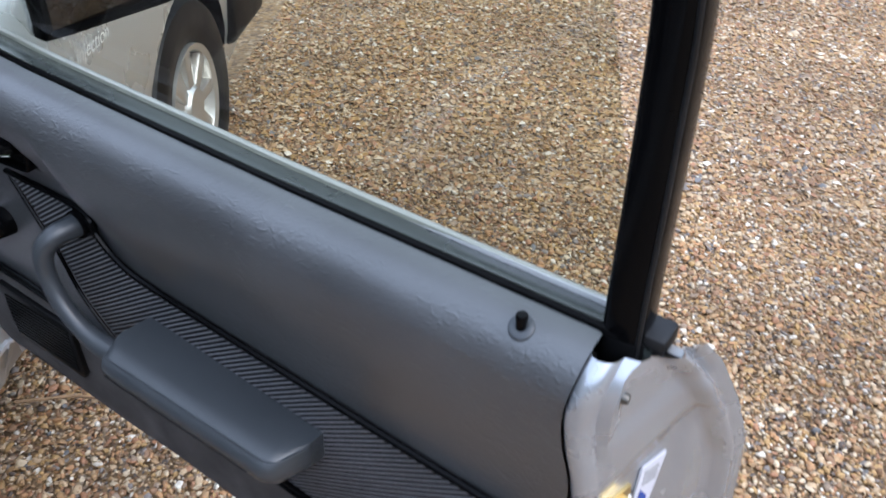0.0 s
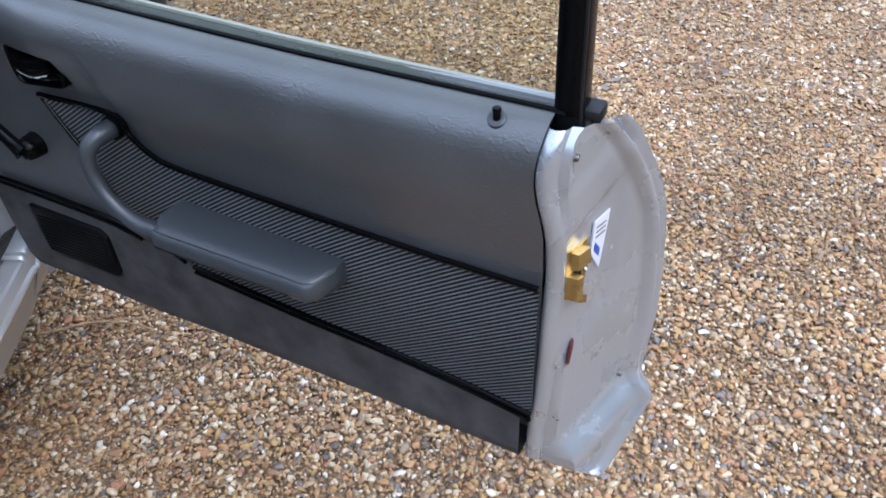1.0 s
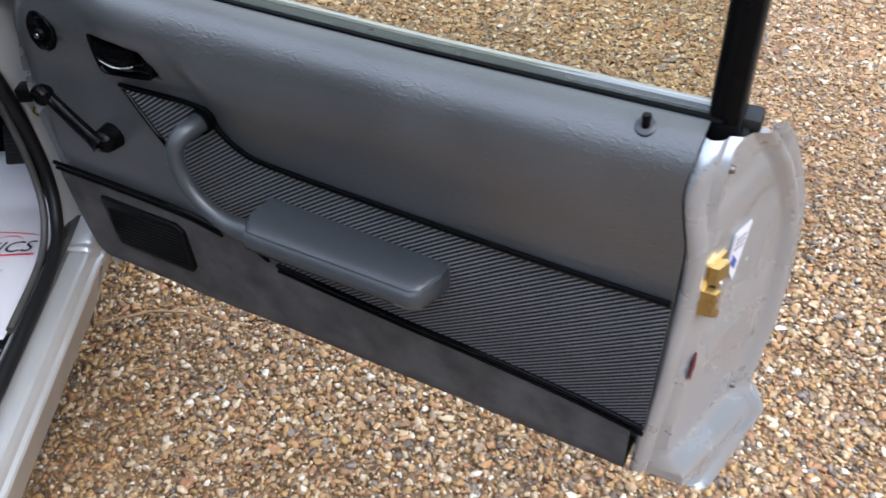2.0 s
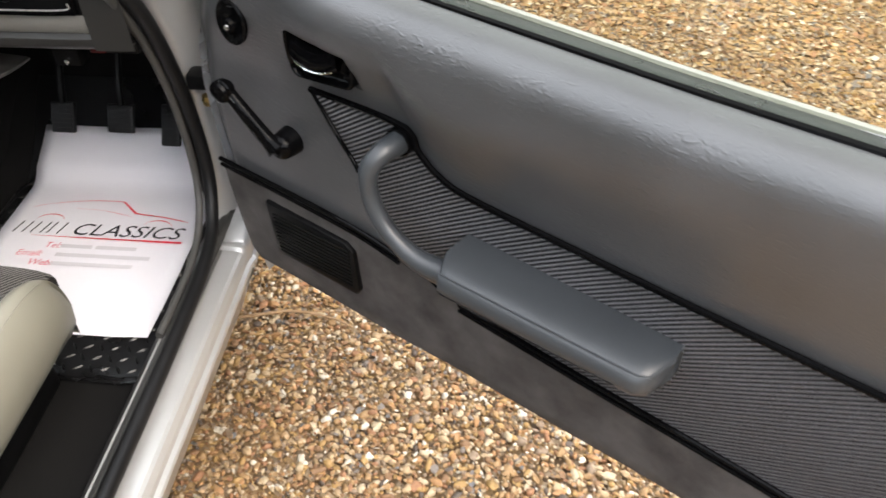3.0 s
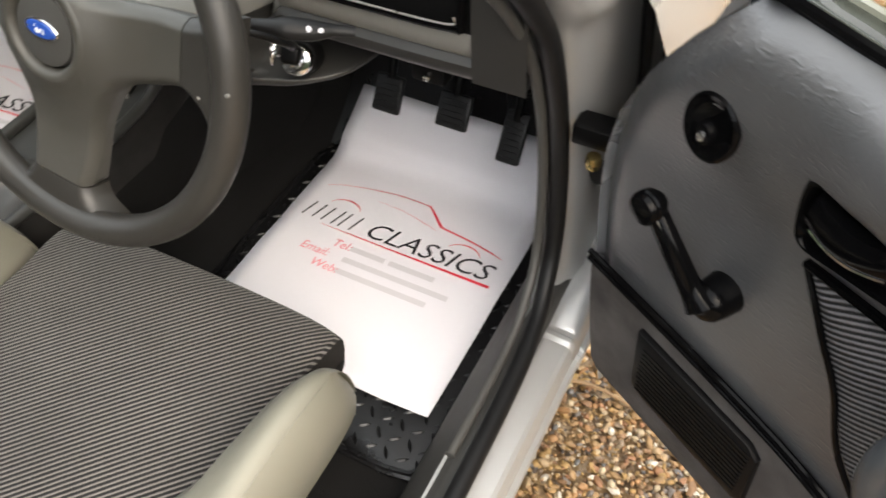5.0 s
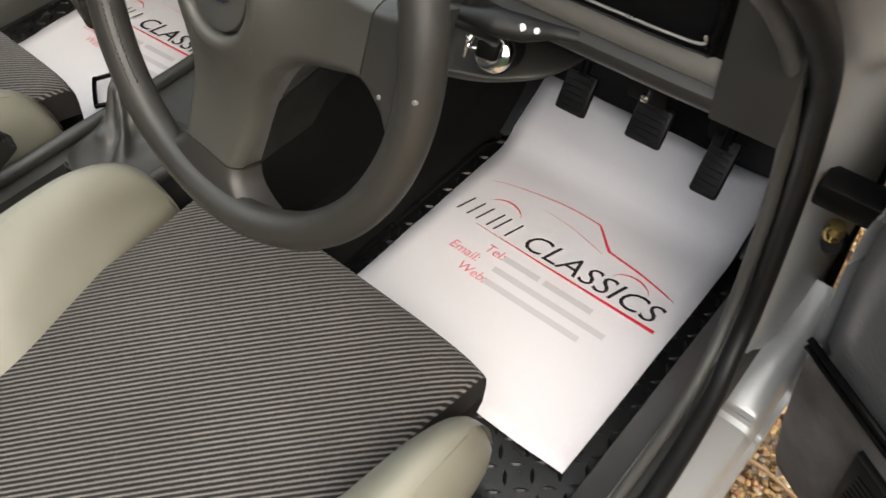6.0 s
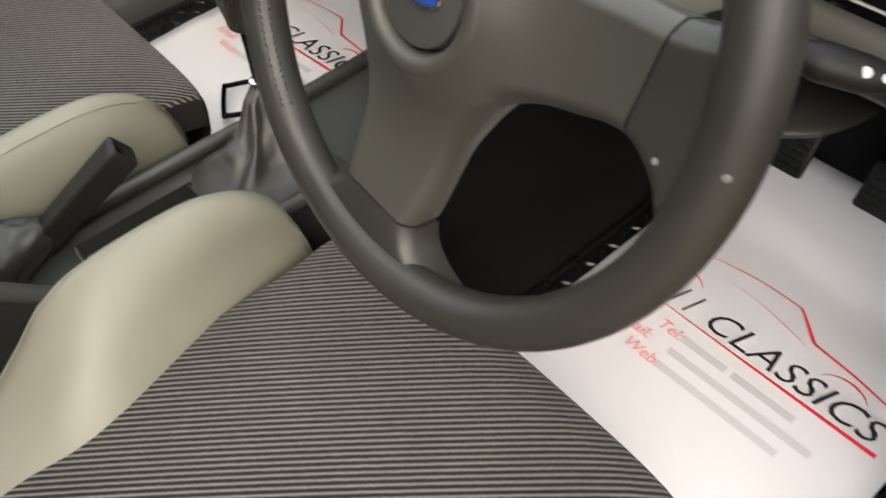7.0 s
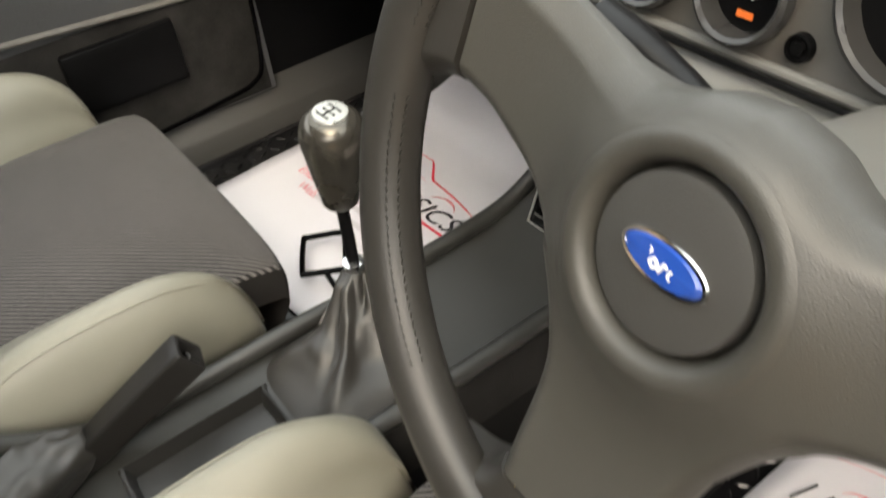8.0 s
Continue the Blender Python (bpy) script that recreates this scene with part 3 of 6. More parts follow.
def driver_door():
    door = thing("driver_door", DOOR, "open silver car door with grey vinyl and corded cloth trim", "car door")
    # inner face
    rows = []
    for i in range(65):
        f = 1 - (1 - i / 64) ** 1.7
        row = []
        for j in range(91):
            g = j / 90
            u0 = -0.145 + g * 1.05
            z = lerp_table(u0, LOW) - 0.02 + f * (lerp_table(u0, BELT) - lerp_table(u0, LOW) + 0.02)
            u = max(u0, lerp_table(z, FRONT)) if g < 0.3 else u0
            rear = curve_table(z, REAR)
            u = min(u, rear)
            y = pad_depth(u, z)
            y += 0.02 * ease(1 - (u - lerp_table(z, FRONT)) / 0.035)
            row.append((u, y, z))
        rows.append(row)
    part("upper_panel", sheet(rows), M["vinyl"], door, "grey grained vinyl padding")
    # cloth inset
    us = [0.094 + 0.004 * i for i in range(17)] + [0.172 + i * 0.0124 for i in range(60)]
    rows = []
    for u in us:
        u = min(u, 0.903)
        top = lerp_table(u, TRIM) - 0.002
        low = min(max(lerp_table(u, LOW), lerp_table(u, FOLD) if u < 0.30 else 0), top - 0.001)
        rows.append([(u, lerp_table(u, DEPTH) - 0.0035 - 0.0035 * math.sin(math.pi * k / 10), low + (top - low) * k / 10) for k in range(11)])
    part("cloth_inset", sheet(rows), M["door_cloth"], door, "dark corded cloth with fine light ribs")
    # carpet below
    rows = []
    for i in range(60):
        u = -0.128 + i * (0.886 + 0.128) / 59
        top, bot = lerp_table(u, LOW) - 0.001, lerp_table(u, BOTTOM)
        row = [(max(u, lerp_table(bot + (top - bot) * k / 8, FRONT) + 0.004), lerp_table(u, DEPTH) - 0.005 + (0.006 if k in (0,) else 0), bot + (top - bot) * k / 8) for k in range(9)]
        rows.append([(row[0][0], 0.06, row[0][2])] + row)
    part("carpet_panel", sheet(rows), M["door_carpet"], door, "grey felted carpet")
    # black piping
    low_front, low_rear = [(-0.132, 0.536), (0.02, 0.530), (0.14, 0.522), (0.215, 0.507)], [(u, z) for u, z in LOW if u > 0.3]
    for line, y, r in (([p for p in TRIM if p[0] > 0.08], 0.008, 0.0042), (FOLD, 0.007, 0.0030), (low_rear, 0.007, 0.0036), ([(u, z - 0.011) for u, z in low_rear], 0.007, 0.0030), (low_front, 0.007, 0.0036), ([(u, z - 0.011) for u, z in low_front], 0.007, 0.0030)):
        part("piping", tube(spline([(min(u, 0.903), lerp_table(u, DEPTH) - y, z) for u, z in line], 5), r, 8), M["gloss_black"], door, "black piping")
    # steel shell: outer skin, bottom and hinge end
    prof = [(0.062, 0.885), (0.067, 0.892), (0.072, 0.872), (0.094, 0.844), (0.128, 0.781), (0.152, 0.721), (0.166, 0.64), (0.172, 0.53), (0.160, 0.40), (0.141, 0.363), (0.102, 0.300), (0.070, 0.268), (0.058, 0.282), (0.056, 0.31)]
    rows = []
    for i in range(24):
        g = i / 23
        row = []
        for w, z in prof:
            z += 0.034 * (1 - g ** 4) * ease((0.37 - z) / 0.07)
            back = end_edge(z)[0] if z < 0.872 else 0.952
            front = lerp_table(z, FRONT) - 0.02
            row.append((front + (back - front) * g, w + 0.012 * math.sin(math.pi * g) * min(1, max(0, (0.87 - z) / 0.1)), z + (lerp_table(front + (back - front) * g, BELT) - 0.905) * max(0, (z - 0.8) / 0.09) - 0.004))
        rows.append(row)
    part("outer_skin", sheet(rows), M["silver"], door, "silver painted steel skin")
    front = [[(lerp_table(z, FRONT) - 0.004, y, z) for y in (0.045, 0.06, 0.09, 0.12)] for z in [0.30 + 0.06 * i for i in range(11)]]
    part("hinge_end", sheet(front), M["silver_inner"], door, "silver painted steel")
    # latch end: rolled inner flange, flat plate, raised outer bead
    rows = []
    for i in range(91):
        z = 0.262 + i * (0.872 - 0.262) / 90
        eu, ew = end_edge(z)
        li, lu = max(inner_lip(z), -0.014), curve_table(z, REAR) + 0.003
        wa = li + 0.016
        wb = max(ew - 0.036, wa + 0.006)
        plate = [(end_face(wa + (wb - wa) * k / 14, z), wa + (wb - wa) * k / 14, z) for k in range(15)]
        base = plate[-1][0]
        ridge = [(base + du, wb + dw, z) for du, dw in ((0.004, 0.002), (0.0105, 0.0045), (0.0160, 0.008), (0.0185, 0.012), (0.0180, 0.0155), (0.0135, 0.019), (0.0130, 0.022))]
        hem = [(max(eu - 0.003, base + 0.014), max(ew - 0.009, wb + 0.024), z), (eu + 0.002, max(ew - 0.003, wb + 0.026), z), (eu + 0.003, max(ew, wb + 0.027), z), (eu, max(ew + 0.0015, wb + 0.028), z)]
        row = [(lu - 0.004, li + 0.006, z), (lu, li, z), (lu + 0.005, li - 0.0015, z), (lu + 0.011, li, z), (lu + 0.016, li + 0.004, z), (lu + 0.0185, li + 0.009, z), (lu + 0.0195, li + 0.013, z)] + plate + ridge + hem
        rows.append([(u, w, max(z, 0.338 - 1.0 * max(0.0, w))) for u, w, z in row])
    part("latch_end", sheet(rows), M["silver_inner"], door, "dull silver painted steel", smooth=50)
    # belt line: black gap, grey inner strip, bright edge of the skin
    belt = [(p[0], p[1]) for p in spline([(u, z, 0) for u, z in BELT if u > -0.1], 5)]
    part("weather_strip", tube([(u, lerp_table(u, GAP) + 0.004, z - 0.001) for u, z in belt], 0.0052, 8), M["gloss_black"], door, "black rubber strip")
    rows = []
    for u, z in belt + [(0.935, 0.876)]:
        g, e = lerp_table(u, GAP) + 0.008, lerp_table(u, [(0.06, 0.076), (0.54, 0.070), (0.91, 0.064)])
        rows.append([(u, g, z - 0.03), (u, g, z - 0.002), (u, g + 0.002, z), (u, e - 0.003, z - 0.003), (u, e, z - 0.006), (u, e, z - 0.030)])
    part("inner_strip", sheet(rows), M["belt_rubber"], door, "glossy dark belt strip", smooth=50)
    part("belt_edge", tube([(u, lerp_table(u, [(0.06, 0.079), (0.54, 0.073), (0.91, 0.067)]), z - 0.004) for u, z in belt + [(0.940, 0.872)]], 0.0048, 8), M["silver"], door, "silver edge of the door skin")
    part("corner_cap", box(0.902, 0.944, 0.038, 0.070, 0.866, 0.884, 0.005), M["rubber"], door, "black rubber corner cap")
    # window frame and pane
    thing_part_frame(door)
    return door


def thing_part_frame(door):
    line = spline([(0.913, 0.048, 0.842), (0.910, 0.050, 0.90), (0.9085, 0.050, 0.99), (0.907, 0.049, 1.06), (0.905, 0.046, 1.125), (0.898, 0.040, 1.19), (0.86, 0.012, 1.275), (0.70, -0.005, 1.315), (0.45, -0.005, 1.30), (0.22, 0.01, 1.22), (0.03, 0.04, 1.06), (-0.06, 0.045, 0.955)], 6)
    rows = []
    for i, p in enumerate(line):
        t = (line[min(i + 1, len(line) - 1)] - line[max(i - 1, 0)]).normalized()
        s = t.cross(Vector((0, 1, 0))).normalized()
        o = s.cross(t).normalized()
        k = min(1.0, 0.55 + 0.3 * i)
        rows.append([p + s * (0.0168 * k * math.copysign(abs(math.cos(a)) ** 0.55, math.cos(a))) + o * (0.0195 * k * math.copysign(abs(math.sin(a)) ** 0.55, math.sin(a))) for a in [2 * math.pi * q / 24 for q in range(24)]])
    fr = part("window_frame", sheet(rows, close_v=True, caps=True), M["gloss_black"], door, "gloss black window frame")
    # added bead, a little lighter than the frame, for the highlight along it
    part("frame_highlight", tube([p + (q - p) * 1.01 for p, q in zip([sum(r, Vector()) / len(r) for r in rows[3:40]], [r[15] for r in rows[3:40]])], 0.0022, 8), M["rubber"], fr, "satin black bead in place of a highlight")
    foot = [[p + (q - p) * sc for q in r] for p, r, sc in ((line[0] - Vector((0, 0, 0.006)), [q - Vector((0, 0, 0.006)) for q in rows[2]], 0.55), (line[0] - Vector((0, 0, 0.004)), [q + line[0] - line[2] - Vector((0, 0, 0.004)) for q in rows[2]], 0.92), (line[0], [q + line[0] - line[2] for q in rows[2]], 1.07), (line[4], rows[4], 1.07), (line[4], rows[4], 0.98))]
    foot[0] = [line[0] - Vector((0, 0, 0.007)) + (q - line[2]) * 0.6 for q in rows[2]]
    part("post_foot", sheet(foot, close_v=True, caps=True), M["black_plastic"], fr, "black plastic foot")
    rows = []
    for i in range(25):
        u = -0.05 + i * 0.945 / 24
        top = lerp_table(u, [(-0.06, 0.95), (0.03, 1.06), (0.22, 1.22), (0.45, 1.30), (0.70, 1.315), (0.81, 1.285), (0.855, 1.18), (0.9, 0.92)])
        low = lerp_table(u, BELT) - 0.01
        rows.append([(u, 0.066 - 0.06 * max(0, (low + (top - low) * k / 6 - 0.93)) / 0.38, low + (max(top, low + 0.01) - low) * k / 6) for k in range(7)])
    pane = part("pane", sheet(rows), M["tinted_glass"], door, "lightly tinted window glass")
    pane.visible_shadow = False
    return fr


def door_fittings(door):
    # lock button in its ferrule
    part("lock_button", lathe([(0.0, 0.0115), (0.0045, 0.011), (0.0052, 0.009), (0.0042, 0.004), (0.0042, -0.02)], 16, Matrix.Translation((0.843, 0.006, 0.874))), M["gloss_black"], door, "black plastic lock button")
    part("ferrule", lathe([(0.0045, 0.0005), (0.008, 0.0010), (0.0105, -0.0005), (0.0112, -0.004)], 20, Matrix.Translation((0.843, 0.006, 0.873)) @ Matrix.Rotation(radians(32), 4, "X")), M["vinyl_pad"], door, "grey plastic ferrule")
    # mirror control: a round well with a short stick
    m = Matrix.Translation((-0.008, 0.0095, 0.806)) @ Matrix.Rotation(radians(84), 4, "X") @ Matrix.Diagonal((0.94, 1.08, 0.95, 1))
    c = part("mirror_control", lathe([(0.0275, -0.002), (0.0275, 0.003), (0.025, 0.005), (0.022, 0.0035), (0.018, 0.0012), (0.0, 0.001)], 28, m), M["gloss_black"], door, "black mirror control")
    part("stick", lathe([(0.0, 0.012), (0.008, 0.010), (0.010, 0.004), (0.005, -0.006)], 16, m @ Matrix.Translation((0, -0.004, 0))), M["gloss_black"], c)
    part("stick_tip", lathe([(0.0, 0.0145), (0.0035, 0.0135), (0.004, 0.011)], 10, m @ Matrix.Translation((0.001, -0.004, 0))), M["chrome"], c, "bright tip")
    # inner door handle in a dished escutcheon
    out = [(0.076, 0.812), (0.079, 0.818), (0.088, 0.820), (0.128, 0.820), (0.158, 0.818), (0.170, 0.815), (0.179, 0.806), (0.183, 0.794), (0.182, 0.778), (0.176, 0.768), (0.164, 0.765), (0.120, 0.761), (0.094, 0.759), (0.084, 0.763), (0.079, 0.774), (0.076, 0.795)]
    rows = []
    cu, cz = 0.130, 0.790
    for f, dy in ((1.0, 0.026), (1.0, 0.004), (1.0, 0.001), (0.97, -0.001), (0.92, -0.001), (0.88, 0.002), (0.84, 0.009), (0.7, 0.012), (0.55, 0.013), (0.3, 0.014), (0.03, 0.014)):
        rows.append([(cu + (u - cu) * f, 0.012 + dy, cz + (z - cz) * f) for u, z in spline2(out, 4)])
    h = part("inner_handle", sheet(rows, close_v=True), M["gloss_black"], door, "gloss black handle recess")
    rows = []
    for i in range(13):
        f = i / 12
        u = 0.087 + 0.072 * f
        d = 0.013 - 0.006 * math.sin(math.pi * min(1, f * 0.95 + 0.05)) ** 0.7
        zm = 0.795 + 0.003 * f - 0.007 * math.sin(math.pi * f)
        rows.append([(u, d + 0.010, zm + 0.015), (u, d + 0.001, zm + 0.013), (u, d - 0.002, zm + 0.005), (u, d - 0.003, zm - 0.005), (u, d - 0.001, zm - 0.011), (u, d + 0.005, zm - 0.012), (u, d + 0.010, zm)])
    part("lever", sheet(rows, close_v=True, caps=True), M["gloss_black"], h, "gloss black lever")
    part("lever_edge", tube([(r[4][0], r[4][1] - 0.0005, r[4][2]) for r in rows[1:-1]], 0.0013, 6), M["chrome"], h, "bright edge")
    part("lock_catch", lathe([(0.0, 0.006), (0.005, 0.005), (0.006, 0.0)], 12, Matrix.Translation((0.168, 0.022, 0.780)) @ Matrix.Rotation(radians(90), 4, "X")), M["gloss_black"], h)
    # window crank
    hub = (0.033, 0.032, 0.630)
    turn = Matrix.Rotation(radians(90), 4, "X")
    k = part("window_crank", lathe([(0.0, 0.031), (0.007, 0.0305), (0.013, 0.028), (0.0175, 0.0225), (0.0195, 0.014), (0.0205, 0.004), (0.0215, -0.008)], 36, Matrix.Translation(hub) @ turn), M["gloss_black"], door, "black window winder")
    arm = spline([(0.033, 0.006, 0.630), (0.016, 0.004, 0.646), (-0.010, -0.002, 0.681), (-0.030, -0.003, 0.702)], 5)
    part("arm", tube(arm, [lerp_table(i, [(0, 0.0170), (4, 0.0125), (15, 0.0105)]) for i in range(len(arm))], 12, flat=0.85, up=(0, 1, 0)), M["gloss_black"], k)
    part("bright_strip", tube([p + Vector((0.0035, -0.0068, 0.0045)) for p in arm[1:-1]], 0.0011, 6), M["chrome"], k, "bright strip")
    part("knob", lathe([(0.0, 0.019), (0.009, 0.0195), (0.0140, 0.0175), (0.0160, 0.013), (0.0145, 0.010), (0.0160, 0.008), (0.0150, 0.001), (0.009, -0.006)], 24, Matrix.Translation((-0.036, 0.000, 0.707)) @ turn), M["gloss_black"], k, "black ringed knob")
    # speaker grille
    out = [(-0.040, 0.495), (0.118, 0.487), (0.132, 0.475), (0.136, 0.400), (0.128, 0.388), (-0.024, 0.396), (-0.034, 0.408)]
    g = part("speaker_grille", prism(out, 0.034, 0.022, "y", 0.004), M["black_plastic"], door, "black plastic speaker grille")
    for i in range(11):
        z = 0.405 + i * 0.0072
        part("slat", box(-0.026 + 0.002 * (i < 3), 0.124, 0.0205, 0.0225, z - 0.0016, z + 0.0016), M["black_plastic"], g)
    # pull strap grown into the arm rest
    line = spline([(0.237, 0.034, 0.713), (0.236, 0.012, 0.713), (0.231, -0.010, 0.709), (0.224, -0.024, 0.691), (0.226, -0.028, 0.657), (0.247, -0.029, 0.618), (0.287, -0.027, 0.588), (0.333, -0.020, 0.577), (0.375, -0.010, 0.572)], 6)
    n = len(line)
    rad = [lerp_table(i / (n - 1), [(0, 0.0160), (0.25, 0.0135), (0.5, 0.0116), (0.7, 0.0122), (0.88, 0.0175), (1, 0.026)]) for i in range(n)]
    a = part("arm_rest", tube(line, rad, 14, up=(0, 1, 0)), M["vinyl_pad"], door, "grey moulded pull handle and arm rest")
    part("socket", lathe([(0.0150, 0.002), (0.0168, 0.004), (0.0180, 0.003), (0.0185, 0.0), (0.0185, -0.014)], 28, Matrix.Translation((0.2370, 0.020, 0.713)) @ Matrix.Rotation(radians(90), 4, "X")), M["gloss_black"], a, "gloss black socket of the handle")
    rows = []
    for i in range(25):
        f = i / 24
        u = 0.332 + f * 0.288
        end = min(1, math.sqrt(max(0, 1 - max(0, (f - 0.91) / 0.09) ** 2)) * 0.8 + 0.2) * min(1, math.sqrt(max(0, 1 - max(0, (0.06 - f) / 0.06) ** 2)) * 0.5 + 0.5)
        zt = 0.611 - 0.012 * f
        th = 0.052 * (0.6 + 0.4 * end)
        d = -0.060 * end
        ring = [(0.034, zt - 0.002), (0.0, zt + 0.002), (d * 0.5, zt + 0.004), (d * 0.82, zt + 0.0015), (d * 0.93, zt - 0.003), (d * 0.985, zt - 0.010), (d, zt - 0.019), (d * 0.97, zt - 0.027), (d * 0.86, zt - 0.032), (d * 0.45, zt - 0.8 * th), (0.0, zt - th), (0.034, zt - th - 0.002)]
        rows.append([(u, y, z) for y, z in ring])
    part("pad", sheet(rows, close_v=True, caps=True), M["vinyl_pad"], a, "padded grey vinyl arm rest", smooth=50)
    part("seam", tube([((rows[i][3][0] + rows[i][4][0]) / 2, (rows[i][3][1] + rows[i][4][1]) / 2, (rows[i][3][2] + rows[i][4][2]) / 2 + 0.0006) for i in range(1, 25)], 0.0014, 6), M["vinyl_pad"], a, "welted top seam")
    part("seam", tube(spline([(0.345 + 0.0135 * i, -0.0585 if i < 18 else -0.052 + 0.012 * (i - 18), 0.5850 - 0.0005 * i) for i in range(20)], 2), 0.0012, 6), M["rubber"], a, "dark seam")
    # latch end: lock, sticker, reflector, screws, buffer
    def on_face(poly, a, b):
        bm = bmesh.new()
        lo, hi = [bm.verts.new((end_face(w, z) + a, w, z)) for w, z in poly], [bm.verts.new((end_face(w, z) + b, w, z)) for w, z in poly]
        bm.faces.new(hi)
        for k in range(len(poly)):
            bm.faces.new((lo[k - 1], lo[k], hi[k], hi[k - 1]))
        return bm
    lk = part("latch", on_face([(0.017, 0.640), (0.014, 0.712), (0.030, 0.712), (0.043, 0.720), (0.047, 0.678), (0.037, 0.626)], -0.002, 0.003), M["brass"], door, "yellow plated lock plate")
    part("claw", on_face([(0.016, 0.642), (0.016, 0.676), (0.024, 0.678), (0.024, 0.640)], 0.0, 0.018), M["brass"], lk, "yellow plated claw")
    part("jaw", on_face([(0.024, 0.634), (0.024, 0.648), (0.036, 0.640), (0.036, 0.627)], 0.0, 0.014), M["brass"], lk, "yellow plated jaw")
    part("pawl", on_face([(0.022, 0.684), (0.021, 0.708), (0.037, 0.711), (0.040, 0.688)], 0.0, 0.012), M["brass"], lk, "yellow plated pawl")
    part("slot", on_face([(0.026, 0.652), (0.026, 0.678), (0.036, 0.674), (0.036, 0.646)], 0.003, 0.0042), M["black_plastic"], lk, "dark slot")
    for w, z in ((0.043, 0.704), (0.043, 0.672)):
        part("rivet", lathe([(0.0, 0.003), (0.0025, 0.0025), (0.0032, 0.0)], 10, Matrix.Translation((end_face(w, z) + 0.003, w, z)) @ Matrix.Rotation(radians(90), 4, "Y")), M["alloy"], lk, "bright rivet")
    st = part("sticker", on_face([(0.049, 0.692), (0.064, 0.662), (0.068, 0.700), (0.072, 0.746), (0.051, 0.736)], 0.001, 0.003), M["grey_ink"], door, "pale printed sticker")
    part("print", on_face([(0.053, 0.694), (0.061, 0.682), (0.062, 0.694), (0.054, 0.706)], 0.003, 0.0036), M["blue"], st, "blue print")
    for k in range(3):
        part("print", on_face([(0.054, 0.712 + 0.007 * k), (0.067, 0.716 + 0.007 * k), (0.067, 0.7185 + 0.007 * k), (0.054, 0.7145 + 0.007 * k)], 0.003, 0.0036), M["dash_light"], st, "grey printed line")
    rf = lathe([(0.0, 0.004), (0.009, 0.003), (0.011, 0.0)], 18, Matrix.Translation((end_face(0.030, 0.542) + 0.001, 0.030, 0.542)) @ Matrix.Rotation(radians(-20), 4, "X") @ Matrix.Diagonal((1, 0.55, 1.9, 1)) @ Matrix.Rotation(radians(90), 4, "Y"))
    part("reflector", rf, M["red_plastic"], door, "dark red reflector")
    for y, z in ((0.015, 0.840), (0.071, 0.844), (0.122, 0.433)):
        part("screw", lathe([(0.0, 0.004), (0.003, 0.004), (0.0045, 0.002), (0.0048, -0.004)], 10, Matrix.Translation((end_face(y, z) + 0.001, y, z)) @ Matrix.Rotation(radians(90), 4, "Y")), M["knob_metal"], door, "dull metal screw")
    # outside mirror
    rows = []
    for f, sc in ((-0.075, 0.35), (-0.07, 0.7), (-0.05, 0.92), (-0.02, 1.0), (0.0, 1.0), (0.003, 0.985), (0.003, 0.93), (-0.008, 0.90)):
        rows.append([(0.10 + f - 0.10 * (y - 0.25), 0.236 + (y - 0.252) * sc * 1.08, 0.934 + (z - 0.925) * sc) for y, z in spline2([(0.150, 0.872), (0.250, 0.866), (0.348, 0.862), (0.362, 0.875), (0.362, 0.975), (0.345, 0.985), (0.160, 0.985), (0.145, 0.97), (0.142, 0.885)], 3)])
    mi = part("outside_mirror", sheet(rows, close_v=True, caps=True), M["gloss_black"], door, "black outside mirror housing")
    # glass whose dark colour replaces the reflection of the car's side
    part("mirror_glass", sheet([[(0.0955 - 0.10 * (y - 0.25), 0.236 + (y - 0.252) * 1.08, z + 0.009) for y in (0.156, 0.25, 0.350)] for z in (0.881, 0.93, 0.975)]), M["mirror"], mi, "mirror glass, dark reflection in its colour")
    part("stalk", tube([(0.03, 0.075, 0.985), (0.05, 0.11, 0.98), (0.07, 0.16, 0.97)], 0.016, 10), M["gloss_black"], mi, "black mirror foot")


def spline2(pts, steps):
    """A closed smooth outline in two dimensions."""
    return [(p.x, p.y) for p in spline([(a, b, 0) for a, b in pts], steps, closed=True)]


door_fittings(driver_door())


# ---- the car's shell round the cabin ----
def wheel(parent, x, y, z, side):
    m = pose(x, y, z, 0, 90 * side, 0)
    w = part("wheel", lathe([(0.0, 0.0), (0.05, 0.004), (0.06, -0.01), (0.145, -0.03), (0.152, 0.0), (0.168, 0.006), (0.17, -0.02), (0.165, -0.16)], 40), M["alloy"], parent, "silver alloy wheel")
    w.matrix_local = m
    part("tyre", lathe([(0.166, -0.01), (0.19, 0.006), (0.24, 0.012), (0.275, 0.002), (0.288, -0.02), (0.288, -0.15), (0.27, -0.175), (0.19, -0.17)], 48), M["rubber"], w, "black rubber tyre")
    for k in range(8):
        a = 2 * math.pi * k / 8
        bm = box(0.055, 0.150, -0.018, 0.018, -0.028, -0.002, 0.006)
        bmesh.ops.rotate(bm, verts=bm.verts, cent=(0, 0, 0), matrix=Matrix.Rotation(a, 3, "Z"))
        part("spoke", bm, M["alloy"], w)
    return w


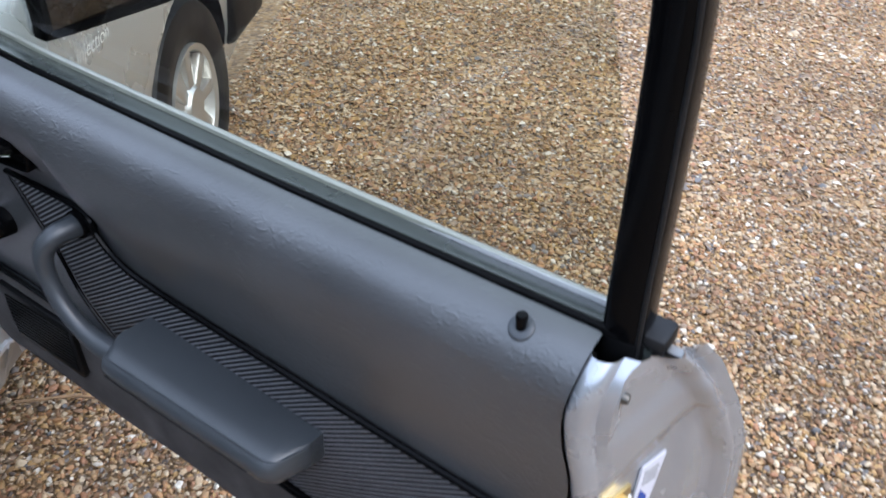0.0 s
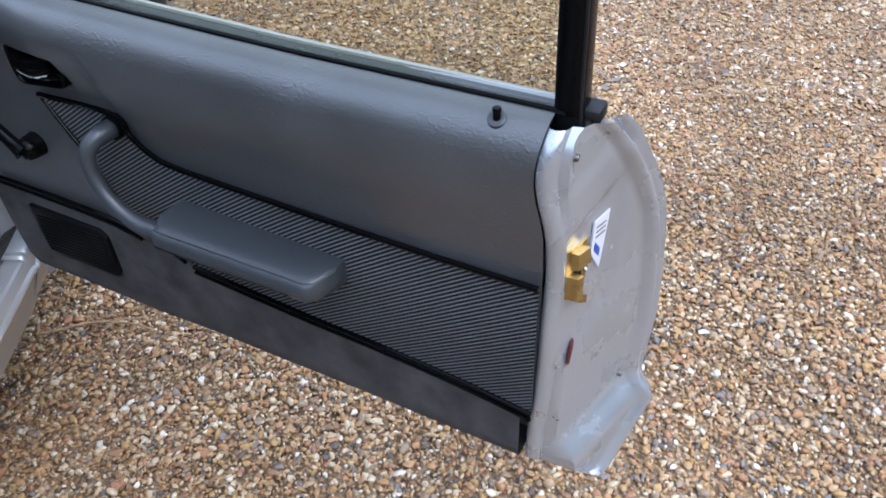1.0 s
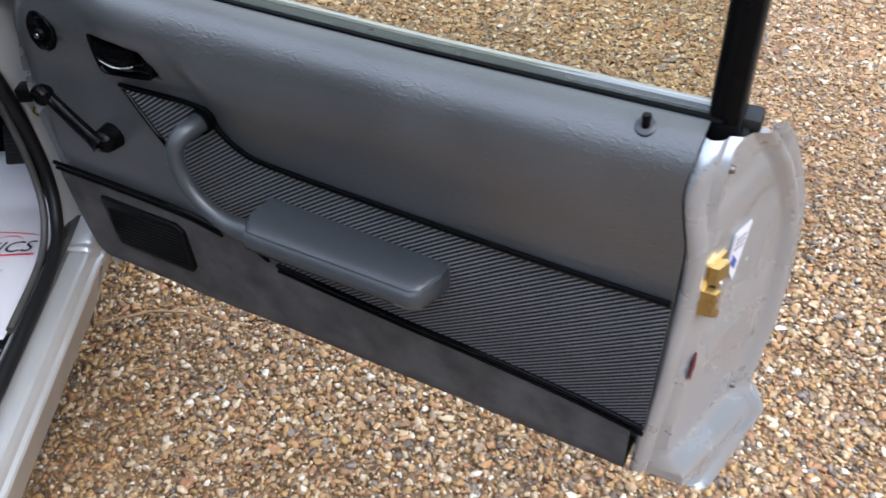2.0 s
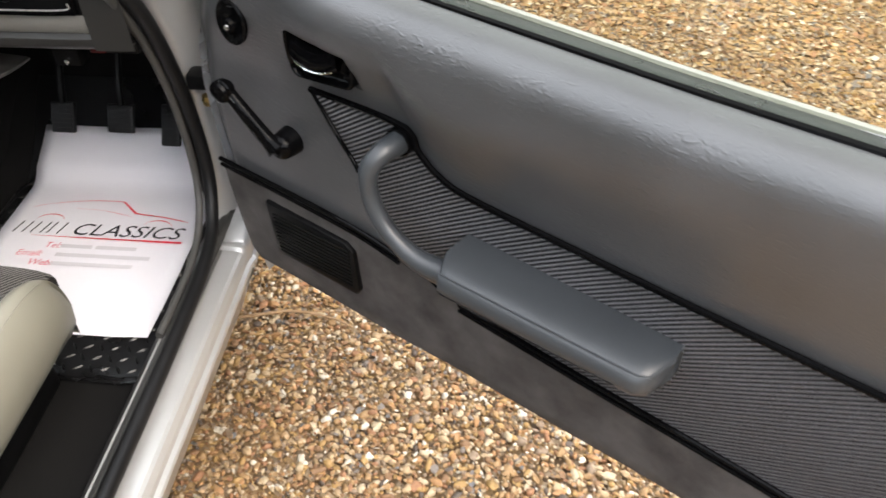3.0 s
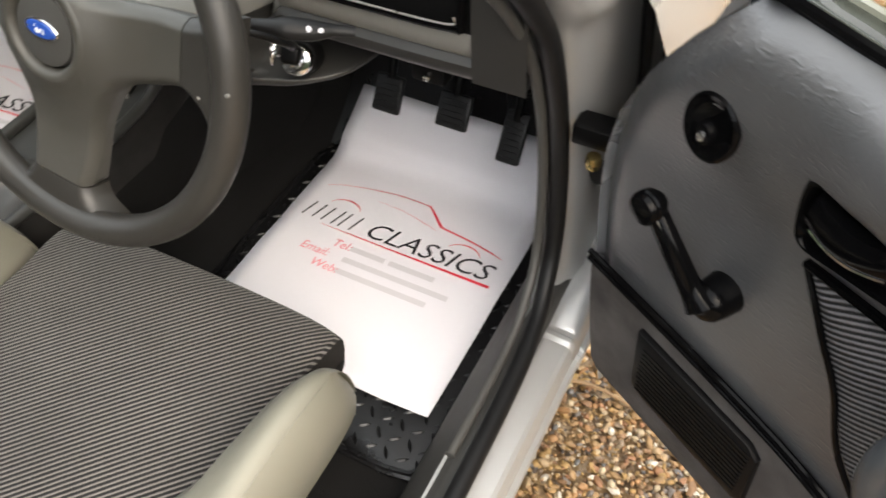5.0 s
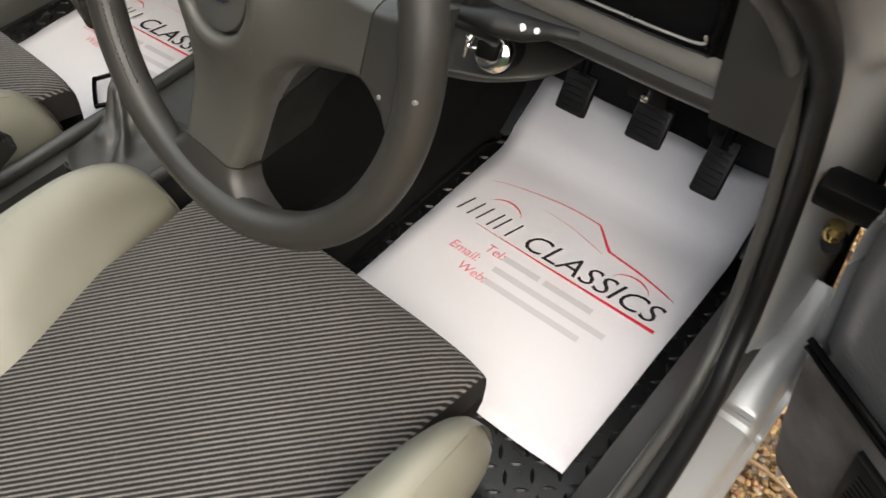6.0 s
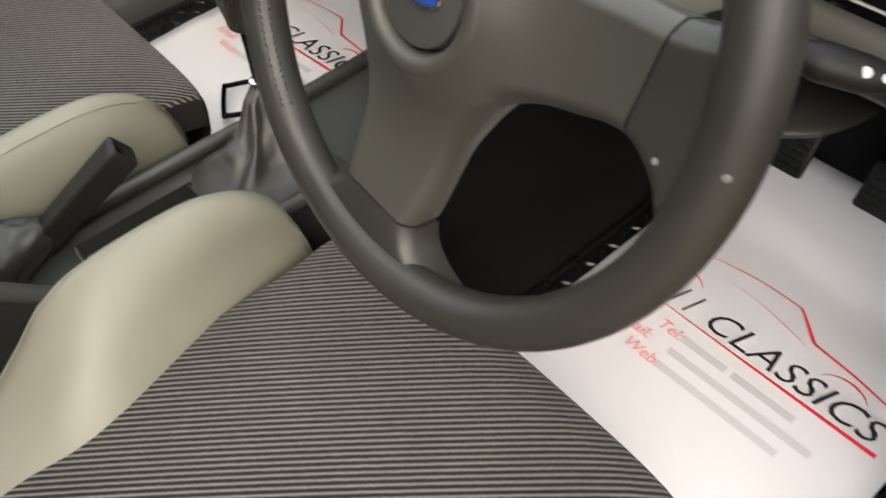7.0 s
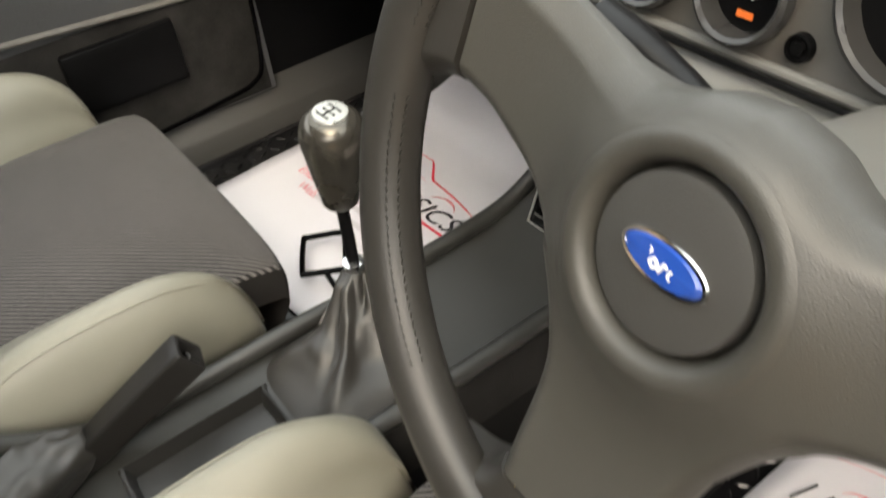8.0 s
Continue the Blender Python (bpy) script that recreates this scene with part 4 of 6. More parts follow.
def car_body():
    car = thing("car", pose(0, 0, 0), "silver coupe with its driver's door open, parked on gravel", "car")
    # floor pan with carpet, stepping up at the toe board
    rows = []
    for y, z in [(-1.2, 0.225), (0.2, 0.225), (1.40, 0.225), (1.47, 0.27), (1.62, 0.42), (1.70, 0.60), (1.72, 0.95)]:
        rows.append([(x, y, z) for x in (-0.72, -0.4, -0.15, 0.15, 0.4, 0.72)])
    part("cabin_floor", sheet(rows), M["carpet"], car, "charcoal carpet")
    # transmission tunnel
    rows = []
    for y in [-1.2, 0.3, 0.6, 0.9, 1.15, 1.27, 1.4, 1.7]:
        h = lerp_table(y, [(-1.2, 0.40), (0.6, 0.40), (1.15, 0.40), (1.27, 0.41), (1.7, 0.62)])
        wd = lerp_table(y, [(0.6, 0.105), (1.2, 0.105), (1.7, 0.24)])
        rows.append([(-wd - 0.02, y, 0.22), (-wd, y, 0.30), (-wd + 0.015, y, h - 0.03), (-wd + 0.045, y, h), (0, y, h + 0.006), (wd - 0.045, y, h), (wd - 0.015, y, h - 0.03), (wd, y, 0.30), (wd + 0.02, y, 0.22)])
    part("tunnel", sheet(rows), M["carpet"], car, "charcoal carpeted tunnel")
    for s in (1, -1):
        # sill: inner carpeted side, tread, silver outer ledge
        prof = [(0.700, 0.22), (0.706, 0.262), (0.712, 0.270), (0.760, 0.336), (0.768, 0.343), (0.780, 0.345), (0.787, 0.338)]
        part("sill_trim", sheet([[(s * x, y, z) for x, z in prof] for y in (-1.2, 0.0, 0.6, 1.0, 1.45)]), M["dash"], car, "grey plastic sill trim")
        prof = [(0.746, 0.322), (0.782, 0.326), (0.788, 0.330), (0.818, 0.328), (0.823, 0.325), (0.828, 0.316), (0.830, 0.307), (0.836, 0.304), (0.838, 0.299), (0.834, 0.29), (0.80, 0.20), (0.74, 0.17)]
        part("sill", sheet([[(s * x, y, z) for x, z in prof] for y in (-1.2, -0.2, 0.3, 0.8, 1.118)]), M["silver"], car, "silver painted sill", smooth=14)
        prof = [(x + (0.001 if x > 0.80 else 0), z + (0.009 if 0.775 < x < 0.829 else 0.0)) for x, z in prof]
        part("sill_end", sheet([[(s * x, y, z - d) for x, z in prof] for y, d in ((1.108, 0.006), (1.113, 0.0), (1.119, 0.0), (1.124, 0.005), (1.131, 0.005), (1.136, 0.0), (1.24, -0.004))] + [[(s * x, 1.30, z + 0.05) for x, z in prof]]), M["silver"], car, "silver painted sill")
        # door seal: along the sill, up the front post
        line = [(0.788, -0.3, 0.350), (0.788, 0.4, 0.350), (0.786, 0.9, 0.350), (0.779, 1.08, 0.355), (0.768, 1.155, 0.385), (0.762, 1.190, 0.45), (0.758, 1.192, 0.56), (0.757, 1.165, 0.68), (0.756, 1.115, 0.79), (0.748, 1.03, 0.89), (0.735, 0.93, 0.965), (0.69, 0.76, 1.08), (0.62, 0.50, 1.235), (0.60, 0.40, 1.265), (0.60, -0.3, 1.275)]
        part("door_seal", tube(spline([(s * x, y, z) for x, y, z in line], 6), 0.0115, 12, up=(1, 0, 0)), M["rubber"], car, "black rubber door seal")
        post = [(0.757, 0.90, 0.344), (0.756, 1.06, 0.350), (0.751, 1.14, 0.385), (0.744, 1.180, 0.45), (0.741, 1.184, 0.56), (0.740, 1.157, 0.68), (0.738, 1.105, 0.785), (0.730, 1.02, 0.885), (0.716, 0.92, 0.96), (0.672, 0.755, 1.073)]
        part("post_trim", tube(spline([(s * x, y, z) for x, y, z in post], 6), 0.0065, 12, up=(1, 0, 0)), M["dash"], car, "dark grey post trim")
        # front post: silver jamb outside the seal, grey trim inside
        rows = []
        for i in range(66):
            z = 0.30 + 0.01 * i
            y = curve_table(z, [(0.3, 1.16), (0.38, 1.192), (0.45, 1.205), (0.56, 1.205), (0.68, 1.18), (0.79, 1.13), (0.89, 1.045), (0.95, 0.98)])
            swell = 0.016 * math.exp(-((z - 0.80) / 0.022) ** 2) + 0.010 * ease((z - 0.80) / 0.03)
            rows.append([(s * 0.74, y, z), (s * 0.766, y + 0.004, z), (s * (0.776 + swell * 0.3), y + 0.012 - swell * 0.5, z), (s * (0.784 + swell * 0.8), y + 0.030 - swell, z), (s * (0.790 + swell), y + 0.055 - swell, z), (s * (0.794 + swell * 0.8), y + 0.085 - swell * 0.5, z), (s * (0.797 + swell * 0.4), y + 0.13, z), (s * 0.800, y + 0.18, z), (s * 0.80, y + 0.24, z)])
        part("front_post", sheet(rows), M["silver"], car, "silver painted door jamb")
        # black strip laid on the jamb in place of the gap's shade
        part("hinge_gap", tube([(s * 0.803, 1.345, 0.34), (s * 0.803, 1.345, 0.60), (s * 0.803, 1.305, 0.74), (s * 0.803, 1.255, 0.86)], 0.008, 8), M["rubber"], car, "black strip for the shaded gap behind the hinge")
        part("kick_panel", sheet([[(s * 0.742, y, z) for y in (1.19, 1.3, 1.72)] for z in (0.22, 0.5, 0.75, 0.95)]), M["black_plastic"], car, "black kick panel")
        # check strap with its roller, and a rubber bung
        part("check_strap", box(*sorted((s * 0.772, s * 0.86)), 1.178, 1.212, 0.606, 0.632, 0.004), M["black_plastic"], car, "black check strap")
        part("roller", lathe([(0.0, 0.012), (0.010, 0.010), (0.012, 0.0), (0.010, -0.010), (0.0, -0.012)], 14, Matrix.Translation((s * 0.802, 1.176, 0.592)) @ Matrix.Scale(0.8, 4)), M["brass"], car, "yellow plated roller")
        part("bung", lathe([(0.0, 0.006), (0.010, 0.005), (0.013, 0.0)], 16, Matrix.Translation((s * 0.801, 1.212, 0.545)) @ Matrix.Diagonal((1, 1, 1.6, 1)) @ Matrix.Rotation(radians(90), 4, "X")), M["rubber"], car, "black rubber bung")
        # wing with wheel arch
        rows = []
        for i in range(45):
            y = 1.20 + i * 1.55 / 44
            arch = 0.0
            if abs(y - 2.08) < 0.335:
                arch = math.sqrt(max(0, 0.335 ** 2 - (y - 2.08) ** 2)) + 0.27
            row = []
            for k in range(12):
                lo = max(0.22, arch)
                z = lo + (0.90 - lo) * k / 11
                x = lerp_table(z, [(0.2, 0.82), (0.35, 0.855), (0.55, 0.872), (0.70, 0.866), (0.80, 0.825), (0.86, 0.77), (0.90, 0.70)])
                row.append((s * (x - 0.05 * max(0, (y - 2.1) / 0.65) ** 2), y, z))
            rows.append(row)
        part("front_wing", sheet(rows), M["silver_body"], car, "silver painted front wing")
        part("arch_liner", sheet([[(s * x, 2.08 + 0.345 * math.cos(a), 0.27 + 0.345 * math.sin(a)) for x in (0.80, 0.5)] for a in [math.pi * k / 16 for k in range(17)]]), M["rubber"], car, "black wheel arch")
        wheel(car, s * 0.850, 2.08, 0.276, s)
        part("bumper_corner", box(*sorted((s * 0.70, s * 0.862)), 2.43, 2.78, 0.30, 0.50, 0.03, 3), M["black_plastic"], car, "black plastic bumper corner")
        # rear quarter and lock post behind the opening
        part("lock_post", sheet([[(s * 0.745, y, z) for y in (-0.02, -0.12)] + [(s * 0.80, -0.16, z), (s * 0.80, -1.2, z)] for z in (0.30, 0.6, 0.92)]), M["silver_inner"], car, "silver lock post")
    # bonnet, scuttle, bumper, roof, screen and tail close the body
    part("bonnet", sheet([[(x * lerp_table(y, [(1.2, 0.70), (2.75, 0.64)]), y, lerp_table(y, [(1.2, 0.905), (2.0, 0.86), (2.75, 0.72)]) + 0.02 * (1 - x * x)) for x in (-1, -0.8, -0.4, 0, 0.4, 0.8, 1)] for y in (1.2, 1.5, 2.0, 2.4, 2.75)]), M["silver_body"], car, "silver painted bonnet")
    part("bumper", box(-0.80, 0.80, 2.66, 2.86, 0.36, 0.50, 0.03, 3), M["black_plastic"], car, "black plastic bumper")
    part("front_panel", box(-0.76, 0.76, 2.70, 2.76, 0.22, 0.72, 0.01), M["silver"], car, "silver front panel")
    part("roof", sheet([[(x * 0.60, y, 1.275 + 0.05 * (1 - x * x) - 0.05 * max(0, (-0.3 - y)) ** 2) for x in (-1, -0.6, 0, 0.6, 1)] for y in (0.48, 0.2, -0.3, -0.8, -1.2)]), M["silver"], car, "silver roof with light headlining")
    for s in (1, -1):
        part("screen_pillar", tube([(s * 0.70, 1.20, 0.91), (s * 0.65, 0.85, 1.09), (s * 0.60, 0.48, 1.275)], 0.028, 10), M["silver"], car, "silver screen pillar")
        part("centre_pillar", tube([(s * 0.75, -0.06, 0.90), (s * 0.67, -0.10, 1.10), (s * 0.60, -0.12, 1.275)], 0.03, 10), M["silver"], car, "silver centre pillar")
    part("headlining", sheet([[(x * 0.58, y, 1.262 + 0.045 * (1 - x * x) - 0.05 * max(0, (-0.3 - y)) ** 2) for x in (-1, -0.6, 0, 0.6, 1)] for y in (0.46, 0.2, -0.3, -0.8, -1.2)]), M["head_lining"], car, "pale headlining")
    scr = part("windscreen", sheet([[(x * lerp_table(f, [(0, 0.69), (1, 0.59)]), 1.19 - 0.70 * f, 0.915 + 0.38 * f) for x in (-1, -0.5, 0, 0.5, 1)] for f in (0, 0.5, 1)]), M["glass"], car, "clear windscreen")
    scr.visible_shadow = False
    part("tail", sheet([[(x * 0.74, y, z) for x in (-1, 0, 1)] for y, z in ((-1.2, 0.22), (-1.22, 0.9))]), M["carpet"], car, "grey trimmed rear bulkhead")
    return car


car_1 = car_body()


# ---- cabin ----
def fascia():
    d = thing("dashboard", pose(0, 1.15, 0.65), "grey plastic dashboard with black pocket and dark instrument panel", "dashboard")
    d0 = d.matrix_world.inverted()

    def put(name, bm, mat, label="", parent=d):
        bmesh.ops.transform(bm, matrix=d0, verts=bm.verts)
        return part(name, bm, mat, parent, label)
    xs = [-0.715, -0.5, -0.2, 0.0, 0.2, 0.42, 0.43, 0.445, 0.46, 0.5, 0.6, 0.655, 0.69, 0.715, 0.735]
    # rounded lower lip and underside, colour darkened for shade on the upright face
    prof = [(1.70, 0.775), (1.30, 0.730), (1.16, 0.716), (1.134, 0.708), (1.118, 0.708), (1.108, 0.713), (1.103, 0.721), (1.104, 0.730), (1.112, 0.737)]
    put("lower_lip", sheet([[(x, y, z - 0.03 * ease((0.46 - x) / 0.03) + 0.03 * max(0, x - 0.66)) for y, z in prof] for x in xs]), M["dash_dark"], "dark grey grained plastic, shade in its colour")
    # pale ledge, colour lightened for the light it catches, lower behind the column
    rows = []
    for x in xs:
        if x <= 0.69:
            k = ease((0.46 - x) / 0.03)
            rows.append([(x, 1.112 + 0.011 * k, 0.7355 - 0.030 * k), (x, 1.109 + 0.017 * k, 0.739 - 0.030 * k), (x, 1.105 + 0.043 * k, 0.758 - 0.028 * k), (x, 1.108 + 0.046 * k, 0.765 - 0.029 * k)])
    put("ledge", sheet(rows), M["dash_light"], "pale grey plastic ledge, light in its colour")
    # right end cheek, sweeping up
    put("end_cheek", sheet([[(x, 1.103 + 0.012 * f - 0.006 * math.sin(math.pi * f), 0.714 + 0.22 * f) for f in [k / 8 for k in range(9)]] for x in (0.690, 0.697, 0.705, 0.715, 0.725, 0.735, 0.748)]), M["dash_dark"], "dark grey grained plastic, shade in its colour")
    # black pocket with a bright edged frame
    put("pocket", sheet([[(x, y, z) for x in (0.455, 0.55, 0.695)] for y, z in ((1.108, 0.764), (1.112, 0.80), (1.112, 0.90))]), M["black_plastic"], "black pocket lid")
    put("pocket_trim", tube(spline([(0.47, 1.106, 0.89), (0.47, 1.103, 0.785), (0.479, 1.102, 0.773), (0.58, 1.102, 0.771), (0.669, 1.102, 0.772), (0.680, 1.102, 0.783), (0.683, 1.104, 0.89)], 5), 0.0042, 8), M["gloss_black"], "gloss black trim")
    put("pocket_trim", tube(spline([(0.482, 1.099, 0.777), (0.58, 1.099, 0.7755), (0.666, 1.099, 0.777), (0.674, 1.099, 0.786)], 5), 0.0012, 6), M["alloy"], "bright line")
    ring = lathe([(0.011, 0.0), (0.013, 0.003), (0.016, 0.003), (0.018, 0.0)], 20, Matrix.Translation((0.580, 1.108, 0.800)) @ Matrix.Rotation(radians(90), 4, "X"))
    put("pocket_lock", ring, M["black_plastic"], "black ring")
    # instrument panel with its dials
    put("instrument_panel", sheet([[(x, y, z) for x in (-0.10, 0.0, 0.15, 0.30, 0.448)] for y, z in ((1.150, 0.736), (1.152, 0.742), (1.162, 0.80), (1.175, 0.87))]), M["panel_grey"], "dark grey instrument panel")
    put("panel_edge", tube([(x, 1.146, 0.738) for x in (-0.10, 0.1, 0.3, 0.447)], 0.004, 8), M["dash_light"], "pale edge strip")
    put("panel_edge", tube([(x, 1.140, 0.733) for x in (-0.10, 0.1, 0.3, 0.447)], 0.0022, 8), M["black_plastic"], "dark edge strip")
    for x, z, r in ((0.214, 0.776, 0.030), (0.135, 0.776, 0.030), (0.328, 0.804, 0.052)):
        m = Matrix.Translation((x, 1.142 + (z - 0.742) * 0.17, z + 0.003)) @ Matrix.Rotation(radians(78), 4, "X")
        g = put("gauge", lathe([(r + 0.004, -0.004), (r + 0.004, 0.006), (r + 0.001, 0.008), (r - 0.002, 0.006), (r - 0.004, -0.010)], 32, m), M["dial_ring"], "dark grey ringed dial")
        put("dial", lathe([(r - 0.003, -0.010), (0.0, -0.010)], 32, m), M["black_plastic"], "black dial face", g)
        nb = box(-0.0009, 0.0009, -r * 0.2, r * 0.75, -0.0085, -0.0075)
        bmesh.ops.transform(nb, matrix=m @ Matrix.Rotation(0.5, 4, "Z"), verts=nb.verts)
        put("needle", nb, M["white"], "pale needle", g)
        ob = box(-r * 0.2, r * 0.2, -r * 0.60, -r * 0.46, -0.0092, -0.0085)
        bmesh.ops.transform(ob, matrix=m, verts=ob.verts)
        put("band", ob, M["orange"], "orange band", g)
    put("trip_knob", lathe([(0.0, 0.004), (0.0042, 0.004), (0.0048, 0.001), (0.0062, 0.001), (0.0072, 0.0035), (0.0088, 0.003), (0.0096, -0.002)], 24, Matrix.Translation((0.257, 1.151, 0.755)) @ Matrix.Rotation(radians(78), 4, "X")), M["black_plastic"], "black knob")
    put("top_pad", sheet([[(x, y, z) for y, z in [(1.175, 0.868), (1.148, 0.882), (1.150, 0.910), (1.19, 0.925), (1.35, 0.925)]] for x in (-0.715, 0, 0.735)]), M["dash"], "grey padded top")
    put("passenger_fascia", sheet([[(x, y, z) for x in (-0.715, -0.4, -0.10)] for y, z in ((1.146, 0.749), (1.16, 0.80), (1.175, 0.87))]), M["dash"], "grey fascia")
    # brackets under the lip
    put("release", box(0.600, 0.640, 1.136, 1.166, 0.668, 0.716, 0.003), M["black_plastic"], "black bracket")
    put("release_pin", lathe([(0.0, 0.004), (0.004, 0.002), (0.004, -0.004)], 10, Matrix.Translation((0.620, 1.134, 0.677)) @ Matrix.Rotation(radians(90), 4, "X")), M["chrome"], "bright pin")
    put("bracket", box(0.660, 0.735, 1.134, 1.164, 0.692, 0.716, 0.003), M["black_plastic"], "black bracket")
    put("tag", box(0.666, 0.688, 1.128, 1.135, 0.696, 0.703, 0.001), M["red_plastic"], "dark red tag")
    return d


def column():
    c = thing("steering_column", pose(0.36, 1.02, 0.75), "grey plastic steering column shroud with ignition lock and black stalks", "steering column")
    c0 = c.matrix_world.inverted()

    def put(name, bm, mat, label="", parent=c):
        bmesh.ops.transform(bm, matrix=c0, verts=bm.verts)
        return part(name, bm, mat, parent, label)
    rows = []
    for i in range(33):
        y = 0.945 + i / 32 * 0.225
        hw = curve_table(y, [(0.945, 0.056), (1.0, 0.060), (1.03, 0.066), (1.05, 0.076), (1.063, 0.088), (1.075, 0.107), (1.10, 0.133), (1.115, 0.147), (1.127, 0.154), (1.162, 0.164), (1.18, 0.166)])
        zb = curve_table(y, [(0.945, 0.738), (1.0, 0.705), (1.03, 0.680), (1.063, 0.656), (1.10, 0.647), (1.18, 0.645)])
        zt = lerp_table(y, [(0.945, 0.822), (1.025, 0.775), (1.17, 0.735)])
        half = [(0.0, zb), (0.5 * hw, zb + 0.001), (0.85 * hw, zb + 0.005), (0.97 * hw, zb + 0.010), (hw, zb + 0.015), (0.97 * hw, zb + 0.018), (0.80 * hw, zb + 0.021), (min(hw, max(0.072, 0.60 * hw)), zb + 0.026), (min(hw, max(0.064, 0.42 * hw)), zb + 0.034), (min(hw, 0.060), zb + 0.050), (min(hw, 0.057), zt - 0.014), (min(hw, 0.045), zt - 0.004), (0.0, zt)]
        half = [(q.x, q.y) for q in spline([(a, max(b, zb) if b < zt else zt, 0) for a, b in half], 3)]
        rows.append([(0.372 + a, y, b) for a, b in half] + [(0.372 - a, y, b) for a, b in half[-2:0:-1]])
    put("shroud", sheet(rows, close_v=True, caps=True), M["shroud"], "dark grey grained shroud")
    # top of the same shroud, in a paler colour for light falling on it
    put("upper_shroud", sheet([[(0.372 + 0.064 * math.cos(a), y, lerp_table(y, [(0.950, 0.796), (1.025, 0.752), (1.14, 0.722)]) + 0.036 * max(0.0, math.sin(a)) ** 0.6) for a in [math.pi * k / 20 for k in range(21)]] for y in (0.950, 0.975, 1.0, 1.025, 1.06, 1.10, 1.14)]), M["dash_light"], "upper shroud, paled for light from above")
    m = Matrix.Translation((0.493, 1.081, 0.697)) @ Vector((0.30, -0.80, 0.42)).to_track_quat("Z", "Y").to_matrix().to_4x4()
    ig = put("ignition_lock", lathe([(0.005, 0.004), (0.0055, 0.0085), (0.012, 0.0085), (0.0160, 0.0070), (0.0172, 0.0040), (0.0175, -0.004), (0.019, -0.020)], 32, m), M["chrome"], "bright ignition lock")
    put("lock_sleeve", lathe([(0.0178, -0.004), (0.0190, -0.005), (0.0198, -0.012), (0.0205, -0.034)], 32, m), M["black_plastic"], "black sleeve", ig)
    put("keyway", lathe([(0.0, 0.0040), (0.0052, 0.0042)], 16, m), M["black_plastic"], "dark keyway", ig)
    km = m @ Matrix.Rotation(radians(-8), 4, "Z")
    key = box(-0.0012, 0.0012, -0.0045, 0.0045, 0.003, 0.022, 0.0006)
    bmesh.ops.transform(key, matrix=km, verts=key.verts)
    put("key", key, M["chrome"], "bright key blade", ig)
    fob = box(-0.0105, 0.0105, 0.000, 0.019, 0.019, 0.033, 0.0045, 3)
    bmesh.ops.transform(fob, matrix=km, verts=fob.verts)
    put("key_head", fob, M["black_plastic"], "black key head", ig)
    put("key_edge", tube([km @ Vector((q, 0.0185, 0.0325)) for q in (-0.008, 0.0, 0.008)], 0.0010, 6), M["chrome"], "bright edge of the key head", ig)
    put("key_ring", tube([km @ Vector((-0.014 + 0.008 * math.cos(2 * math.pi * k / 20), 0.014 + 0.008 * math.sin(2 * math.pi * k / 20), 0.026)) for k in range(20)], 0.0011, 6, closed=True), M["chrome"], "bright split ring", ig)
    for (dx, dy, dz), tw in (((-0.020, 0.008, 0.024), 20), ((-0.016, 0.018, 0.029), -25)):
        kb = box(-0.0010, 0.0010, -0.013, 0.006, -0.005, 0.005, 0.0007)
        bmesh.ops.transform(kb, matrix=km @ Matrix.Translation((dx, dy, dz)) @ Matrix.Rotation(radians(tw), 4, "X"), verts=kb.verts)
        put("spare_key", kb, M["chrome"], "bright spare key", ig)
    # wiper stalk with a broad paddle, thin lamp stalk, indicator stalk
    for pts, r, flat in (([(0.43, 0.985, 0.790), (0.50, 0.995, 0.797), (0.535, 1.004, 0.797), (0.550, 1.010, 0.795), (0.568, 1.022, 0.790), (0.585, 1.036, 0.786), (0.600, 1.045, 0.783)], [0.0040, 0.0042, 0.0080, 0.0125, 0.0118, 0.0066, 0.0056], 0.8), ([(0.44, 0.985, 0.785), (0.50, 1.005, 0.782), (0.525, 1.030, 0.760), (0.522, 1.045, 0.745)], [0.0050, 0.0045, 0.0042, 0.0050], 1.0), ([(0.315, 1.020, 0.775), (0.265, 1.034, 0.786), (0.231, 1.034, 0.798), (0.200, 1.040, 0.803)], [0.007, 0.008, 0.010, 0.008], 0.55)):
        line = spline(pts, 5)
        rr = [lerp_table(i / (len(line) - 1) * (len(r) - 1), list(enumerate(r))) for i in range(len(line))]
        st = put("stalk", tube(line, rr, 12, flat=flat), M["rubber"], "black stalk")
        if pts[-1][0] > 0.55:
            for dx, w in ((0.0, 0.005), (0.009, 0.004)):
                mk = lathe([(0.0, 0.0012), (w * 0.6, 0.001), (w * 0.62, 0.0)], 8, Matrix.Translation((0.571 + dx, 1.0145 + 0.7 * dx, 0.7965 - 0.3 * dx)) @ Vector((0.3, -0.6, 0.75)).to_track_quat("Z", "Y").to_matrix().to_4x4())
                put("mark", mk, M["grey_ink"], "pale mark", st)
    return c


